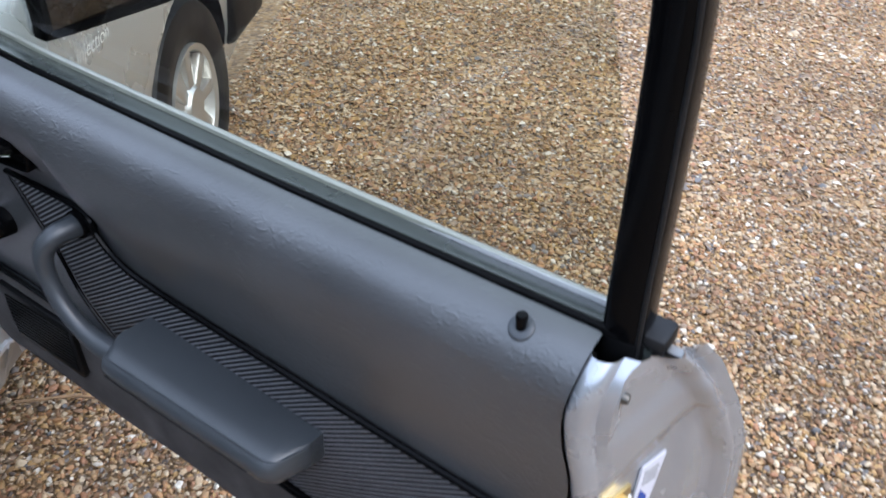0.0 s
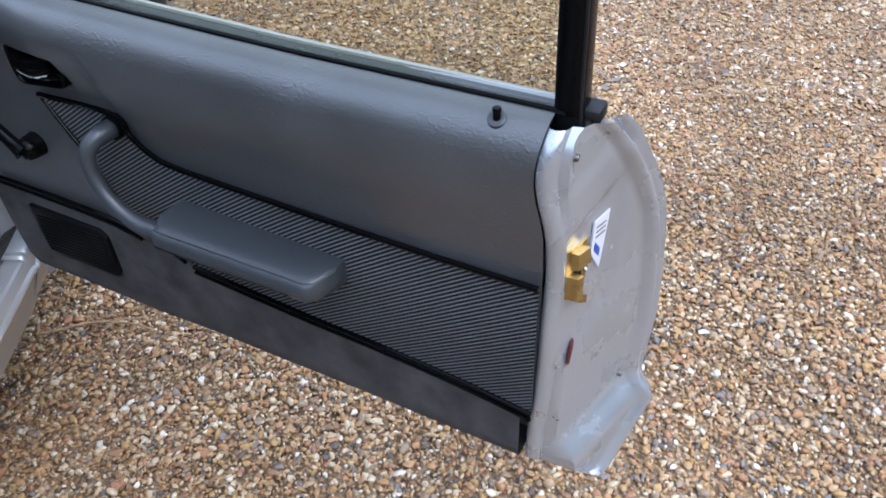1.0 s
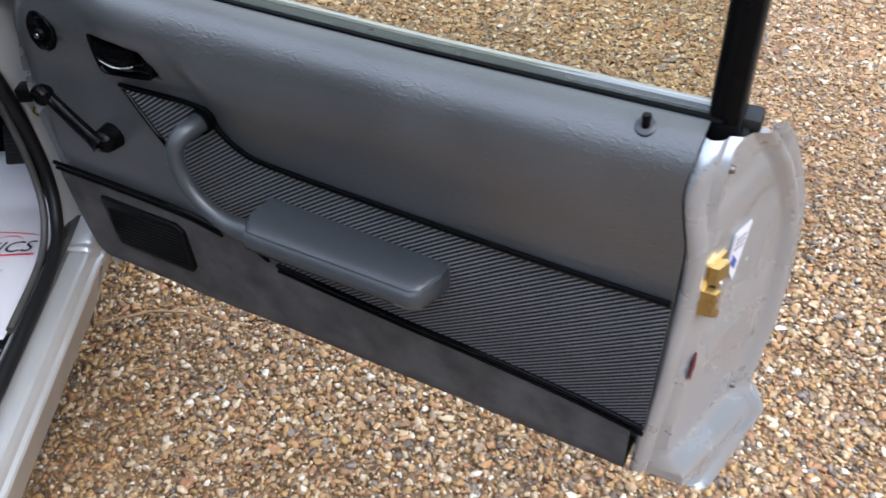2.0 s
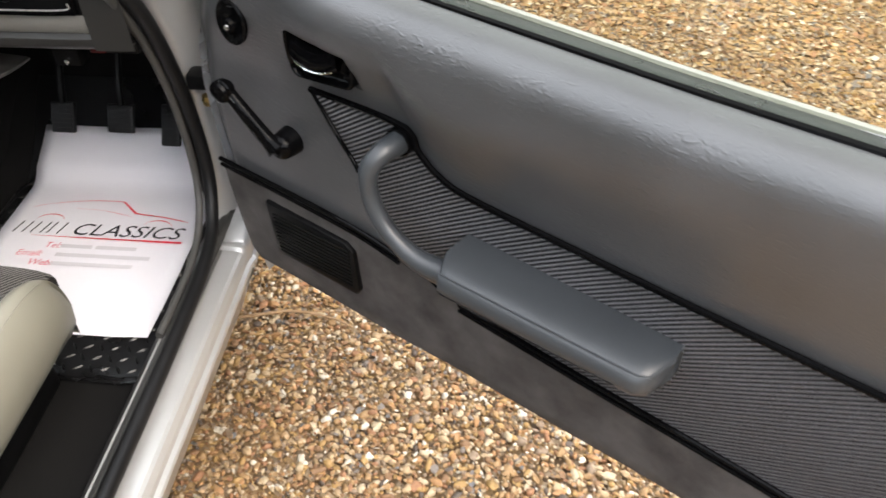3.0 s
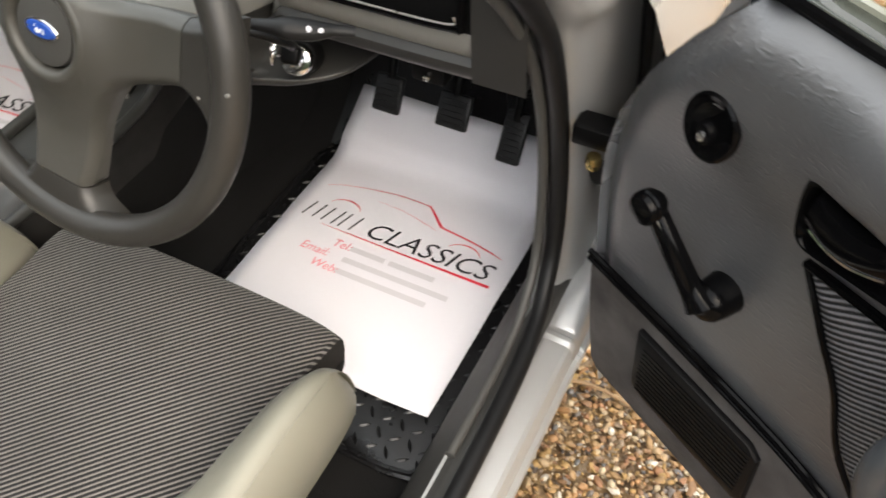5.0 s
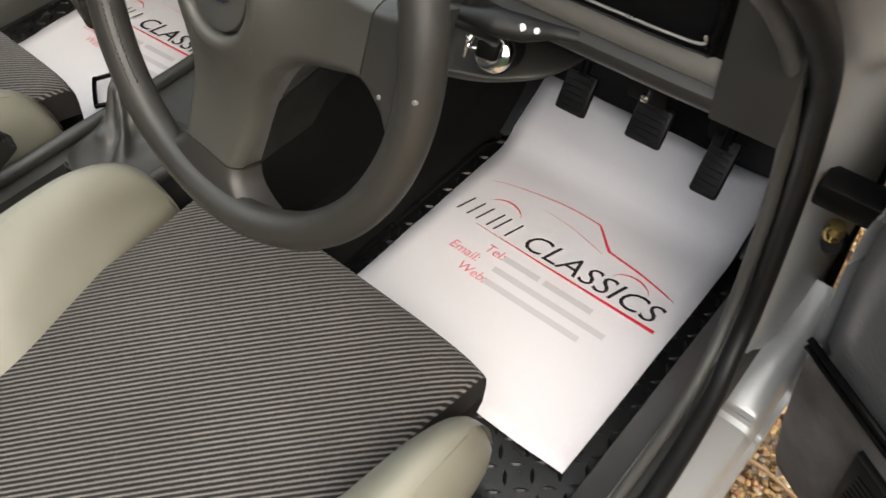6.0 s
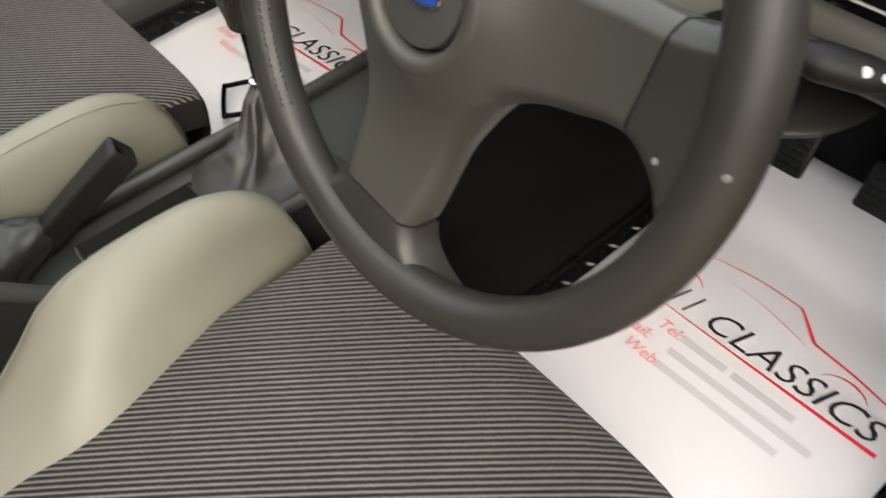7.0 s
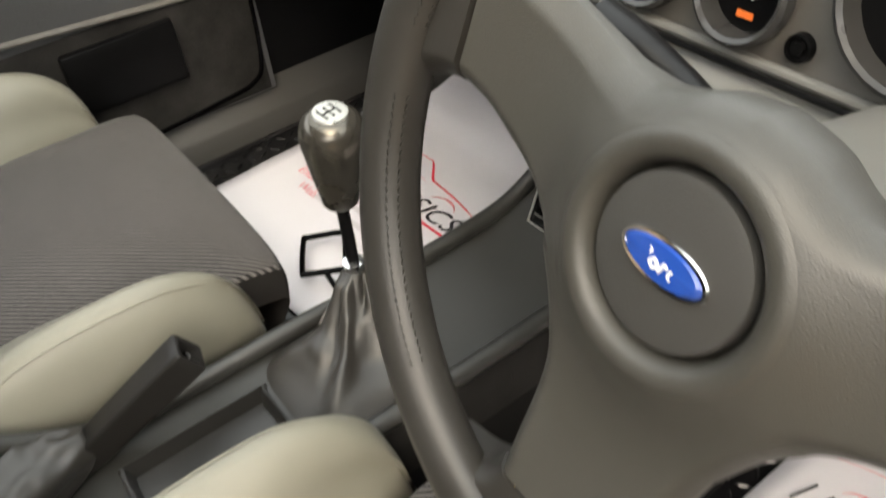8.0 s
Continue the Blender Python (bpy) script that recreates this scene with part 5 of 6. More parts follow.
def steering_wheel():
    sw = thing("steering_wheel", pose(0.376, 0.897, 0.803, 90 - 20, 0, 0) @ pose(0, 0, 0, 0, 0, -7), "grey three-spoke steering wheel with stitched leather rim and blue oval badge", "steering wheel")
    # its own axes: x right, y up the wheel, z towards the driver
    R, HY, HX, RZ = 0.190, 0.0065, -0.009, -0.012
    part("rim", tube([(R * math.cos(2 * math.pi * k / 96), R * math.sin(2 * math.pi * k / 96) + 0.001, RZ) for k in range(96)], 0.0165, 16, closed=True), M["wheel_grip"], sw, "grey leather rim")
    HI = [(0.0, 0.0665), (0.02, 0.063), (0.035, 0.056), (0.05, 0.0515), (0.065, 0.0515), (0.08, 0.054), (0.11, 0.060), (0.146, 0.067), (0.185, 0.082)]
    LO = [(0.0, -0.148), (0.036, -0.148), (0.0395, -0.130), (0.0425, -0.105), (0.046, -0.082), (0.052, -0.064), (0.060, -0.045), (0.072, -0.028), (0.088, -0.018), (0.11, -0.010), (0.13, -0.002), (0.146, 0.001), (0.165, -0.006), (0.185, -0.030)]

    SIDE = [(-0.148, 0.0368), (-0.130, 0.0395), (-0.105, 0.0425), (-0.082, 0.046), (-0.064, 0.052), (-0.045, 0.060), (-0.028, 0.072)]

    def pad_height(dx, y):
        r = math.hypot(dx, y - HY)
        if r < 0.0435:
            return -0.016 + 0.0160 * ease((r - 0.0395) / 0.004)
        drop = 0.0215 * (1 - math.exp(-((r - 0.0435) / 0.027) ** 1.5))
        return 0.0030 - drop + 0.011 * ease((r - 0.10) / 0.085)

    def across(dx):
        lo, hi = curve_table(abs(dx), LO), curve_table(abs(dx), HI)
        e = 0.0012
        sl = 1 / math.hypot(1, (curve_table(abs(dx) + e, LO) - curve_table(abs(dx) - e, LO)) / (2 * e))
        sh = 1 / math.hypot(1, (curve_table(abs(dx) + e, HI) - curve_table(abs(dx) - e, HI)) / (2 * e))
        row = [(HX + dx, lo + 0.002, -0.040)]
        n = 96
        for j in range(n + 1):
            f = j / n
            f += (0.5 - 0.5 * math.cos(math.pi * f) - f) * ease((abs(dx) - 0.03) / 0.07)
            y = lo + (hi - lo) * f
            d = min((y - lo) * sl if abs(dx) > 0.0365 and (y > -0.03 or abs(dx) > 0.072) else 1.0, (hi - y) * sh, max(0.0, curve_table(y, SIDE) - abs(dx)) if y < -0.03 else 1.0)
            row.append((HX + dx, y, pad_height(dx, y) - 0.011 * max(0.0, 1 - d / 0.012) ** 2.2))
        return row + [(HX + dx, hi - 0.002, -0.040)]
    xs = [i * 0.0015 for i in range(23)] + [0.0345 + i * 0.0009 for i in range(20)] + [0.053 + i * 0.0022 for i in range(42)]
    xs = [-x for x in reversed(xs[1:])] + xs
    part("hub_pad", sheet([across(x) for x in xs], close_v=True, caps=True), M["wheel_pad"], sw, "grey moulded plastic pad with three spokes", smooth=70)
    ring = [(0.030, -0.014), (0.0352, -0.012), (0.0362, -0.006), (0.0372, -0.001), (0.0388, 0.0020), (0.0408, 0.0033), (0.0432, 0.0037), (0.0455, 0.0034), (0.0475, 0.0026), (0.0492, 0.0008)]
    part("hub_ring", lathe(ring, 72, Matrix.Translation((HX, HY, 0))), M["wheel_pad"], sw, "rounded ring of the pad")
    part("hub_disc", lathe([(0.0, 0.0005), (0.030, 0.0), (0.0331, -0.0012), (0.0342, -0.004), (0.0345, -0.012)], 48, Matrix.Translation((HX, HY, 0))), M["dash"], sw, "dark grey centre disc")
    # leather roots where the grip runs into the spokes
    for sgn in (1, -1):
        part("grip_root", sheet([[(p[0], p[1], p[2] + 0.0012) for p in across(sgn * x)] for x in (0.1455, 0.148, 0.152, 0.156, 0.160, 0.164, 0.168, 0.172, 0.176, 0.180, 0.184, 0.190)], close_v=True, caps=True), M["wheel_grip"], sw, "grey leather spoke root", smooth=70)
    rows = []
    for y, w in ((-0.149, 0.0385), (-0.154, 0.0400), (-0.159, 0.0430), (-0.164, 0.0480), (-0.168, 0.0545), (-0.172, 0.0640), (-0.176, 0.0790), (-0.182, 0.0900)):
        row = [(HX - w, y, -0.040)]
        for j in range(17):
            dx = -w + 2 * w * j / 16
            row.append((HX + dx, y, pad_height(0, y) + 0.001 - 0.011 * max(0.0, 1 - (w - abs(dx)) / 0.012) ** 2.2))
        rows.append(row + [(HX + w, y, -0.040)])
    part("grip_root", sheet(rows, close_v=True, caps=True), M["wheel_grip"], sw, "grey leather lower spoke root", smooth=70)
    part("worn_patch", tube([(HX - 0.030, -0.1482, -0.014), (HX - 0.020, -0.1482, -0.012)], 0.0014, 6), M["brass"], sw, "worn tan patch")
    for x, y in ((0.160, 0.008), (0.196, 0.028)):
        part("screw_cap", lathe([(0.0, 0.0022), (0.0018, 0.0014), (0.0023, -0.002)], 10, Matrix.Translation((x, y, -0.008 if x < 0.17 else 0.002))), M["dash_light"], sw, "small pale cap")
    # laced stitching and its seam along the inside of the grip
    st = bmesh.new()
    for k in range(230):
        a = 2 * math.pi * k / 230
        if abs(math.sin(a)) < 0.10 or math.cos(a) > -0.60:
            continue
        for lift, lean, rr in ((0.0112, 0.55, R - 0.0126), (0.0058, -0.55, R - 0.0158)):
            c = Vector((rr * math.cos(a), rr * math.sin(a) + 0.001, RZ + lift))
            bmesh.ops.create_cube(st, size=1, matrix=Matrix.Translation(c) @ Matrix.Rotation(a + lean, 4, "Z") @ Matrix.Diagonal((0.0010, 0.0032, 0.0008, 1)))
    stitch = part("stitching", st, M["wheel_grip"], sw, "grey laced stitching", smooth=0)
    stitch["kind"] = "stuff"
    badge = lathe([(0.0, 0.0045), (0.016, 0.0040), (0.0195, 0.001)], 36)
    bmesh.ops.scale(badge, vec=(1, 0.42, 1), verts=badge.verts)
    bmesh.ops.translate(badge, vec=(HX, HY + 0.001, 0), verts=badge.verts)
    b = part("badge", badge, M["blue"], sw, "blue oval badge")
    part("badge_ring", tube([(HX + 0.0190 * math.cos(2 * math.pi * k / 36), HY + 0.001 + 0.0080 * math.sin(2 * math.pi * k / 36), 0.0018) for k in range(36)], 0.0012, 6, closed=True), M["chrome"], b, "bright oval ring")
    for pts in (((-0.0105, 0.0008), (-0.0075, 0.0034), (-0.0050, 0.0026), (-0.0072, -0.0002), (-0.0085, -0.0030)), ((-0.0046, -0.0016), (-0.0026, 0.0006), (-0.0004, -0.0008), (-0.0022, -0.0026), (-0.0044, -0.0014)), ((0.0006, -0.0026), (0.0018, 0.0008), (0.0034, 0.0004)), ((0.0085, 0.0040), (0.0066, -0.0020), (0.0048, -0.0022), (0.0050, 0.0002), (0.0072, 0.0006), (0.0094, -0.0018))):
        part("badge_mark", tube(spline([(HX + x, HY + 0.001 + y, 0.0045 - 0.9 * x * x / 0.038) for x, y in pts], 4), 0.0007, 6), M["white"], b, "pale stroke")
    return sw


def front_seat(name, x, y, label):
    s = thing(name, pose(x, y, 0.24), label, "car seat", "front seats")
    # cushion: corded centre with a squared front
    rows = []
    for i in range(29):
        f = i / 28
        yy = -0.34 + f * 0.665
        z = 0.184 + 0.014 * math.sin(f * 2.4) - 0.006 * max(0, (f - 0.93) / 0.07) ** 2
        hw = 0.196 + 0.010 * f + 0.006 * ease((f - 0.86) / 0.1)
        row = []
        for k in range(21):
            g = -1 + k / 10
            row.append((g * hw, yy - 0.005 * abs(g) ** 8, z - 0.003 * abs(g) ** 10 + 0.008 * (1 - g * g)))
        rows.append([(row[0][0] - 0.003, row[0][1], row[0][2] - 0.005)] + row + [(row[-1][0] + 0.003, row[-1][1], row[-1][2] - 0.005)])
    last = rows[-1]
    rows.append([(p[0], p[1] + 0.005, p[2] - 0.005) for p in last])
    part("cushion", sheet(rows), M["seat_cloth"], s, "grey corded cloth", smooth=60)
    # front and sides take the darkened cloth in place of their shade
    front = [[(p[0], p[1] + 0.0048, p[2] - 0.0045) for p in last], [(p[0], p[1] + 0.0080, p[2] - 0.0115) for p in last], [(p[0] * 1.0, p[1] + 0.0075, p[2] - 0.025) for p in last], [(p[0] * 0.99, p[1] + 0.004, p[2] - 0.055) for p in last], [(p[0] * 0.95, p[1] - 0.03, 0.05) for p in last]]
    for end in (0, -1):
        part("cushion_side", sheet([[(r[end][0] * k, r[end][1], r[end][2] - d) for k, d in ((0.999, -0.0005), (1.0, 0.015), (0.99, 0.045))] for r in rows]), M["seat_front"], s, "cloth side of the cushion, shade in its colour", smooth=60)
    part("cushion_front", sheet(front), M["seat_front"], s, "cloth front of the cushion, shade in its colour", smooth=60)
    for sg in (1, -1):
        ridge = spline([(0, -0.30, 0.204), (0, -0.16, 0.206), (0, -0.09, 0.207), (0, -0.045, 0.214), (0, -0.012, 0.234), (0, 0.022, 0.260), (0, 0.058, 0.278), (0, 0.11, 0.285), (0, 0.175, 0.284), (0, 0.212, 0.274), (0, 0.240, 0.256), (0, 0.260, 0.230), (0, 0.271, 0.200), (0, 0.276, 0.165)], 4)
        rows = []
        for i, p in enumerate(ridge):
            swing = -0.25 * min(0.1, max(0.0, 0.02 - p.y))
            tip = max(0.0, (p.y - 0.17) / 0.105)
            round_in = 1 - math.sqrt(max(0.0, 1 - min(1.0, tip) ** 2))
            outer, top = 0.292 + swing * 0.85 - 0.034 * round_in, 0.264 + swing - 0.002 * round_in
            inner = lerp_table(p.y, [(-0.44, 0.09), (-0.04, 0.126), (0.0, 0.141), (0.08, 0.172), (0.15, 0.199), (0.22, 0.222), (0.275, 0.236)])
            low = min(0.186 - 0.05 * round_in, p.z - 0.012)
            h = max(0.01, p.z - low)
            foot = 0.105 + (low - 0.135) * min(1.0, tip)
            c, w = (outer + top) / 2 - 0.006, (outer - top) / 2 + 0.014
            ring = [(outer - 0.075, foot), (outer - 0.050, max(foot + 0.004, low - 0.072)), (outer - 0.022, low - 0.045), (outer - 0.004, low - 0.012), (outer, low + 0.30 * h), (outer - 0.002, low + 0.52 * h), (outer - 0.007, low + 0.74 * h), (outer - 0.016, low + 0.92 * h), (top + 0.003, low + h), (top - 0.007, low + 0.985 * h), (top - 0.016, low + 0.92 * h), (top - 0.022 + (inner - top + 0.022) * 0.30, low + 0.76 * h), (top + (inner - top) * 0.62, low + 0.52 * h), (top + (inner - top) * 0.82, low + 0.24 * h), (inner, low), (inner + 0.004, low - 0.03), (inner + 0.02, foot)]
            rows.append([(sg * a, p.y, b) for a, b in ring])
        bl = part("bolster", sheet(rows, close_v=True, caps=True), M["cream"], s, "cream vinyl side bolster", smooth=80)
        part("welt", tube([(r[7][0] + sg * 0.0003, r[7][1], r[7][2]) for r in rows[8:-13]], 0.0011, 6), M["cream"], bl)
        rows = []
        for i in range(12):
            f = i / 11
            cy, cz = -0.40 - 0.20 * f, 0.26 + 0.46 * f
            rows.append([(sg * 0.238 + 0.055 * math.cos(a), cy + 0.06 * math.sin(a), cz) for a in [2 * math.pi * k / 16 for k in range(16)]])
        part("back_bolster", sheet(rows, close_v=True, caps=True), M["cream"], s, "cream vinyl side bolster", smooth=60)
    part("base", box(-0.20, 0.20, -0.30, 0.26, -0.002, 0.09, 0.01), M["black_plastic"], s, "black seat base")
    rows = []
    for i in range(14):
        f = i / 13
        yy, z = -0.34 - 0.20 * f, 0.16 + 0.56 * f
        rows.append([(g * (0.225 - 0.03 * f), yy - 0.03 * (1 - g * g) + 0.05 * abs(g) ** 3, z) for g in [-1 + k / 6 for k in range(13)]])
    part("backrest", sheet(rows), M["seat_cloth"], s, "grey corded cloth backrest")
    return s


def slide_lever():
    p = thing("seat_slide_handle", pose(-0.318, 1.05, 0.246), "black wire loop handle in front of the passenger seat", "seat handle")
    line = [(-0.045, -0.022), (-0.040, -0.030), (0.036, -0.034), (0.044, -0.028), (0.047, 0.022), (0.042, 0.030), (-0.036, 0.034), (-0.045, 0.028)]
    m = Matrix.Translation((0, 0, 0.02)) @ Matrix.Rotation(radians(-28), 4, "Z") @ Matrix.Diagonal((0.86, 0.92, 1, 1))
    part("loop", tube([m @ Vector((a, b, 0)) for a, b in spline2(line, 4)], 0.0042, 8, closed=True), M["gloss_black"], p, "black wire loop")
    part("rod", tube([m @ Vector((0.046, 0.0, 0)), (0.075, -0.02, 0.004), (0.11, -0.03, -0.006)], 0.004, 8), M["gloss_black"], p, "black rod")
    return p


def text_mesh(body, size, m, shear=0.0):
    cu = bpy.data.curves.new("lettering", "FONT")
    cu.body, cu.size, cu.shear = body, size, shear
    cu.resolution_u = 3
    tmp = bpy.data.objects.new("lettering", cu)
    scene.collection.objects.link(tmp)
    bpy.context.view_layer.update()
    me = bpy.data.meshes.new_from_object(tmp.evaluated_get(bpy.context.evaluated_depsgraph_get()))
    bpy.data.objects.remove(tmp)
    bm = bmesh.new()
    bm.from_mesh(me)
    bmesh.ops.transform(bm, matrix=m, verts=bm.verts)
    return bm


def flat_stroke(pts, widths, z=0.0012, bm=None):
    """A flat printed line of varying width."""
    bm = bm or bmesh.new()
    pts = [Vector((p[0], p[1], 0)) for p in pts]
    rows = []
    for i, p in enumerate(pts):
        t = (pts[min(i + 1, len(pts) - 1)] - pts[max(i - 1, 0)]).normalized()
        n = Vector((-t.y, t.x, 0))
        w = widths if not isinstance(widths, list) else lerp_table(i / (len(pts) - 1), widths)
        rows.append([p + n * w / 2 + Vector((0, 0, z)), p - n * w / 2 + Vector((0, 0, z))])
    return sheet(rows, bm)


def wing_script(car):
    m = Matrix(((0, 0, 1, 0.876), (1, 0, 0, 1.49), (0, 1, 0, 0.650), (0, 0, 0, 1)))
    return part("wing_script", text_mesh("injection", 0.042, m, 0.35), M["white"], car, "pale script on the wing", smooth=0)


def paper_mat():
    p = thing("paper_floor_mat", pose(0.48, 1.18, 0.236), "white paper floor mat printed with a red car outline", "paper mat", "paper floor mats")
    rows = []
    for j in range(28):
        f = j / 27
        s = f * 0.53
        y = -0.200 + s
        z = 0.0
        if s > 0.385:
            t = s - 0.385
            a = ease(t / 0.05) * radians(36)
            y, z = 0.185 + t * math.cos(a * 0.85), t * math.sin(a * 0.85)
        rows.append([(-0.199 + 0.397 * k / 14, y + 0.001 * math.sin(k), z + 0.0025 * noise.noise((k * 0.4, j * 0.3, 1.0)) + 0.003) for k in range(15)])
    sh = part("paper", sheet(rows), M["paper"], p, "white paper sheet", smooth=80)
    mod = sh.modifiers.new("thickness", "SOLIDIFY")
    mod.thickness = 0.0006
    z = 0.0072

    def ink(name, bm, mat, label=""):
        return part(name, bm, mat, p, label, smooth=0)
    # red car outline
    ink("car_line", flat_stroke([(q.x, q.y) for q in spline([(-0.166, 0.120, 0), (-0.135, 0.132, 0), (-0.09, 0.142, 0), (-0.04, 0.149, 0), (0.010, 0.149, 0), (0.022, 0.145, 0), (0.052, 0.118, 0), (0.062, 0.114, 0), (0.11, 0.108, 0), (0.150, 0.100, 0), (0.172, 0.094, 0)], 5)], [(0, 0.0004), (0.4, 0.0018), (0.6, 0.0045), (0.7, 0.0032), (0.9, 0.0024), (1, 0.0004)], z), M["red"], "red line")
    ink("car_line", flat_stroke([(q.x, q.y) for q in spline([(-0.07, 0.122, 0), (-0.02, 0.120, 0), (0.03, 0.110, 0), (0.052, 0.104, 0)], 5)], [(0, 0.0003), (0.6, 0.0012), (1, 0.0004)], z), M["faint_red"], "thin red line")
    for cx, cy in ((-0.110, 0.080), (0.112, 0.075)):
        ink("wheel_arc", flat_stroke([(cx + 0.030 * math.cos(a), cy + 0.022 * math.sin(a)) for a in [radians(20 + 140 * k / 12) for k in range(13)]], [(0, 0.0004), (0.4, 0.0028), (1, 0.0004)], z), M["red"], "red arc")
    # name in black: slanted bars, then the plain word
    y0, h = 0.045, 0.033
    for x, w in ((-0.169, 0.019), (-0.133, 0.020), (-0.100, 0.021)):
        for a in (x, x + w):
            ink("name_mark", flat_stroke([(a, y0), (a + 0.010, y0 + h)], 0.0030, z), M["black"], "black printed bar")
    word = text_mesh("CLASSICS", 0.044, Matrix.Identity(4), 0.3)
    x0, x1, top = min(v.co.x for v in word.verts), max(v.co.x for v in word.verts), max(v.co.y for v in word.verts)
    bmesh.ops.transform(word, matrix=Matrix.Translation((-0.047, y0, z)) @ Matrix.Diagonal((0.220 / (x1 - x0), h / top, 1, 1)) @ Matrix.Translation((-x0, 0, 0)), verts=word.verts)
    ink("word", word, M["black"], "thin black printed word")
    ink("underline", flat_stroke([(-0.128, 0.0385), (0.0, 0.037), (0.177, 0.036)], [(0, 0.0006), (0.4, 0.002), (1, 0.0055)], z), M["red"], "red underline")
    for word, wx, wy, bars in (("Tel:", -0.087, 0.006, (0.062, 0.080)), ("Email:", -0.133, -0.018, (0.185,)), ("Web:", -0.099, -0.042, (0.160,))):
        ink("word", text_mesh(word, 0.022, Matrix.Translation((wx, wy, z)), 0.2), M["faint_red"], "red printed word")
        bx = -0.054
        for b in bars:
            ink("bar", flat_stroke([(bx, wy + 0.006), (bx + b, wy + 0.006)], 0.010, z), M["grey_ink"], "pale grey printed bar")
            bx += b + 0.008
    return p


def rubber_mat(name, x):
    p = thing(name, pose(x, 1.15, 0.226), "black rubber floor mat with raised tread plate ribs", "floor mat", "rubber floor mats")
    out = [(-0.24, -0.235), (-0.215, -0.26), (0.18, -0.262), (0.215, -0.255), (0.235, -0.225), (0.237, 0.20), (0.20, 0.262), (-0.22, 0.262), (-0.24, 0.22)]
    part("sheet", prism(out, 0.0, 0.006, "z", 0.002), M["mat_rubber"], p, "black rubber")
    part("border", tube([(a * 0.97, b * 0.97, 0.007) for a, b in out], 0.004, 6, closed=True), M["mat_rubber"], p)
    bm = bmesh.new()
    for r in range(22):
        for c in range(19):
            a, b = -0.215 + c * 0.0238, -0.235 + r * 0.0225
            if abs(a) > 0.222 or b > 0.24:
                continue
            ang = radians(35 if (r + c) % 2 else -55)
            vs = [Matrix.Translation((a, b, 0.006)) @ Matrix.Rotation(ang, 4, "Z") @ Vector(q) for q in ((-0.011, 0, 0), (-0.004, -0.0026, 0), (0.004, -0.0026, 0), (0.011, 0, 0), (0.004, 0.0026, 0), (-0.004, 0.0026, 0), (-0.005, 0, 0.0024), (0.005, 0, 0.0024))]
            v = [bm.verts.new(q) for q in vs]
            for f in ((0, 1, 6), (1, 2, 7, 6), (2, 3, 7), (3, 4, 7), (4, 5, 6, 7), (5, 0, 6)):
                bm.faces.new([v[k] for k in f])
    t = part("tread_ribs", bm, M["mat_rubber"], p, "raised black ribs", smooth=0)
    t["kind"] = "stuff"
    # toe board flap
    part("flap", sheet([[(a, y, z) for a in (-0.235, 0, 0.235)] for y, z in ((0.255, 0.004), (0.31, 0.045), (0.42, 0.16))]), M["mat_rubber"], p)
    return p


def pedal(x, y, z, w, h, tilt, label):
    p = thing("pedal", pose(x, y, z), label, "pedal", "foot pedals")
    bm = box(-w / 2, w / 2, -0.006, 0.006, -h / 2, h / 2, 0.004)
    bmesh.ops.rotate(bm, verts=bm.verts, cent=(0, 0, 0), matrix=Matrix.Rotation(radians(tilt), 3, "X"))
    pad = part("pad", bm, M["rubber"], p, "black rubber pad")
    n = int(h / 0.009)
    for i in range(n):
        zz = -h / 2 + 0.008 + i * 0.009
        if zz > h / 2 - 0.004:
            break
        bm = box(-w / 2 + 0.005, w / 2 - 0.005, -0.0085, -0.005, zz - 0.0018, zz + 0.0018)
        bmesh.ops.rotate(bm, verts=bm.verts, cent=(0, 0, 0), matrix=Matrix.Rotation(radians(tilt), 3, "X"))
        part("rib", bm, M["rubber"], pad)
    part("arm", tube(spline([(0, 0.006, 0.0), (0, 0.03, 0.06), (0, 0.09, 0.16), (0, 0.15, 0.30)], 4), 0.007, 8), M["black_plastic"], p, "black steel arm")
    return p


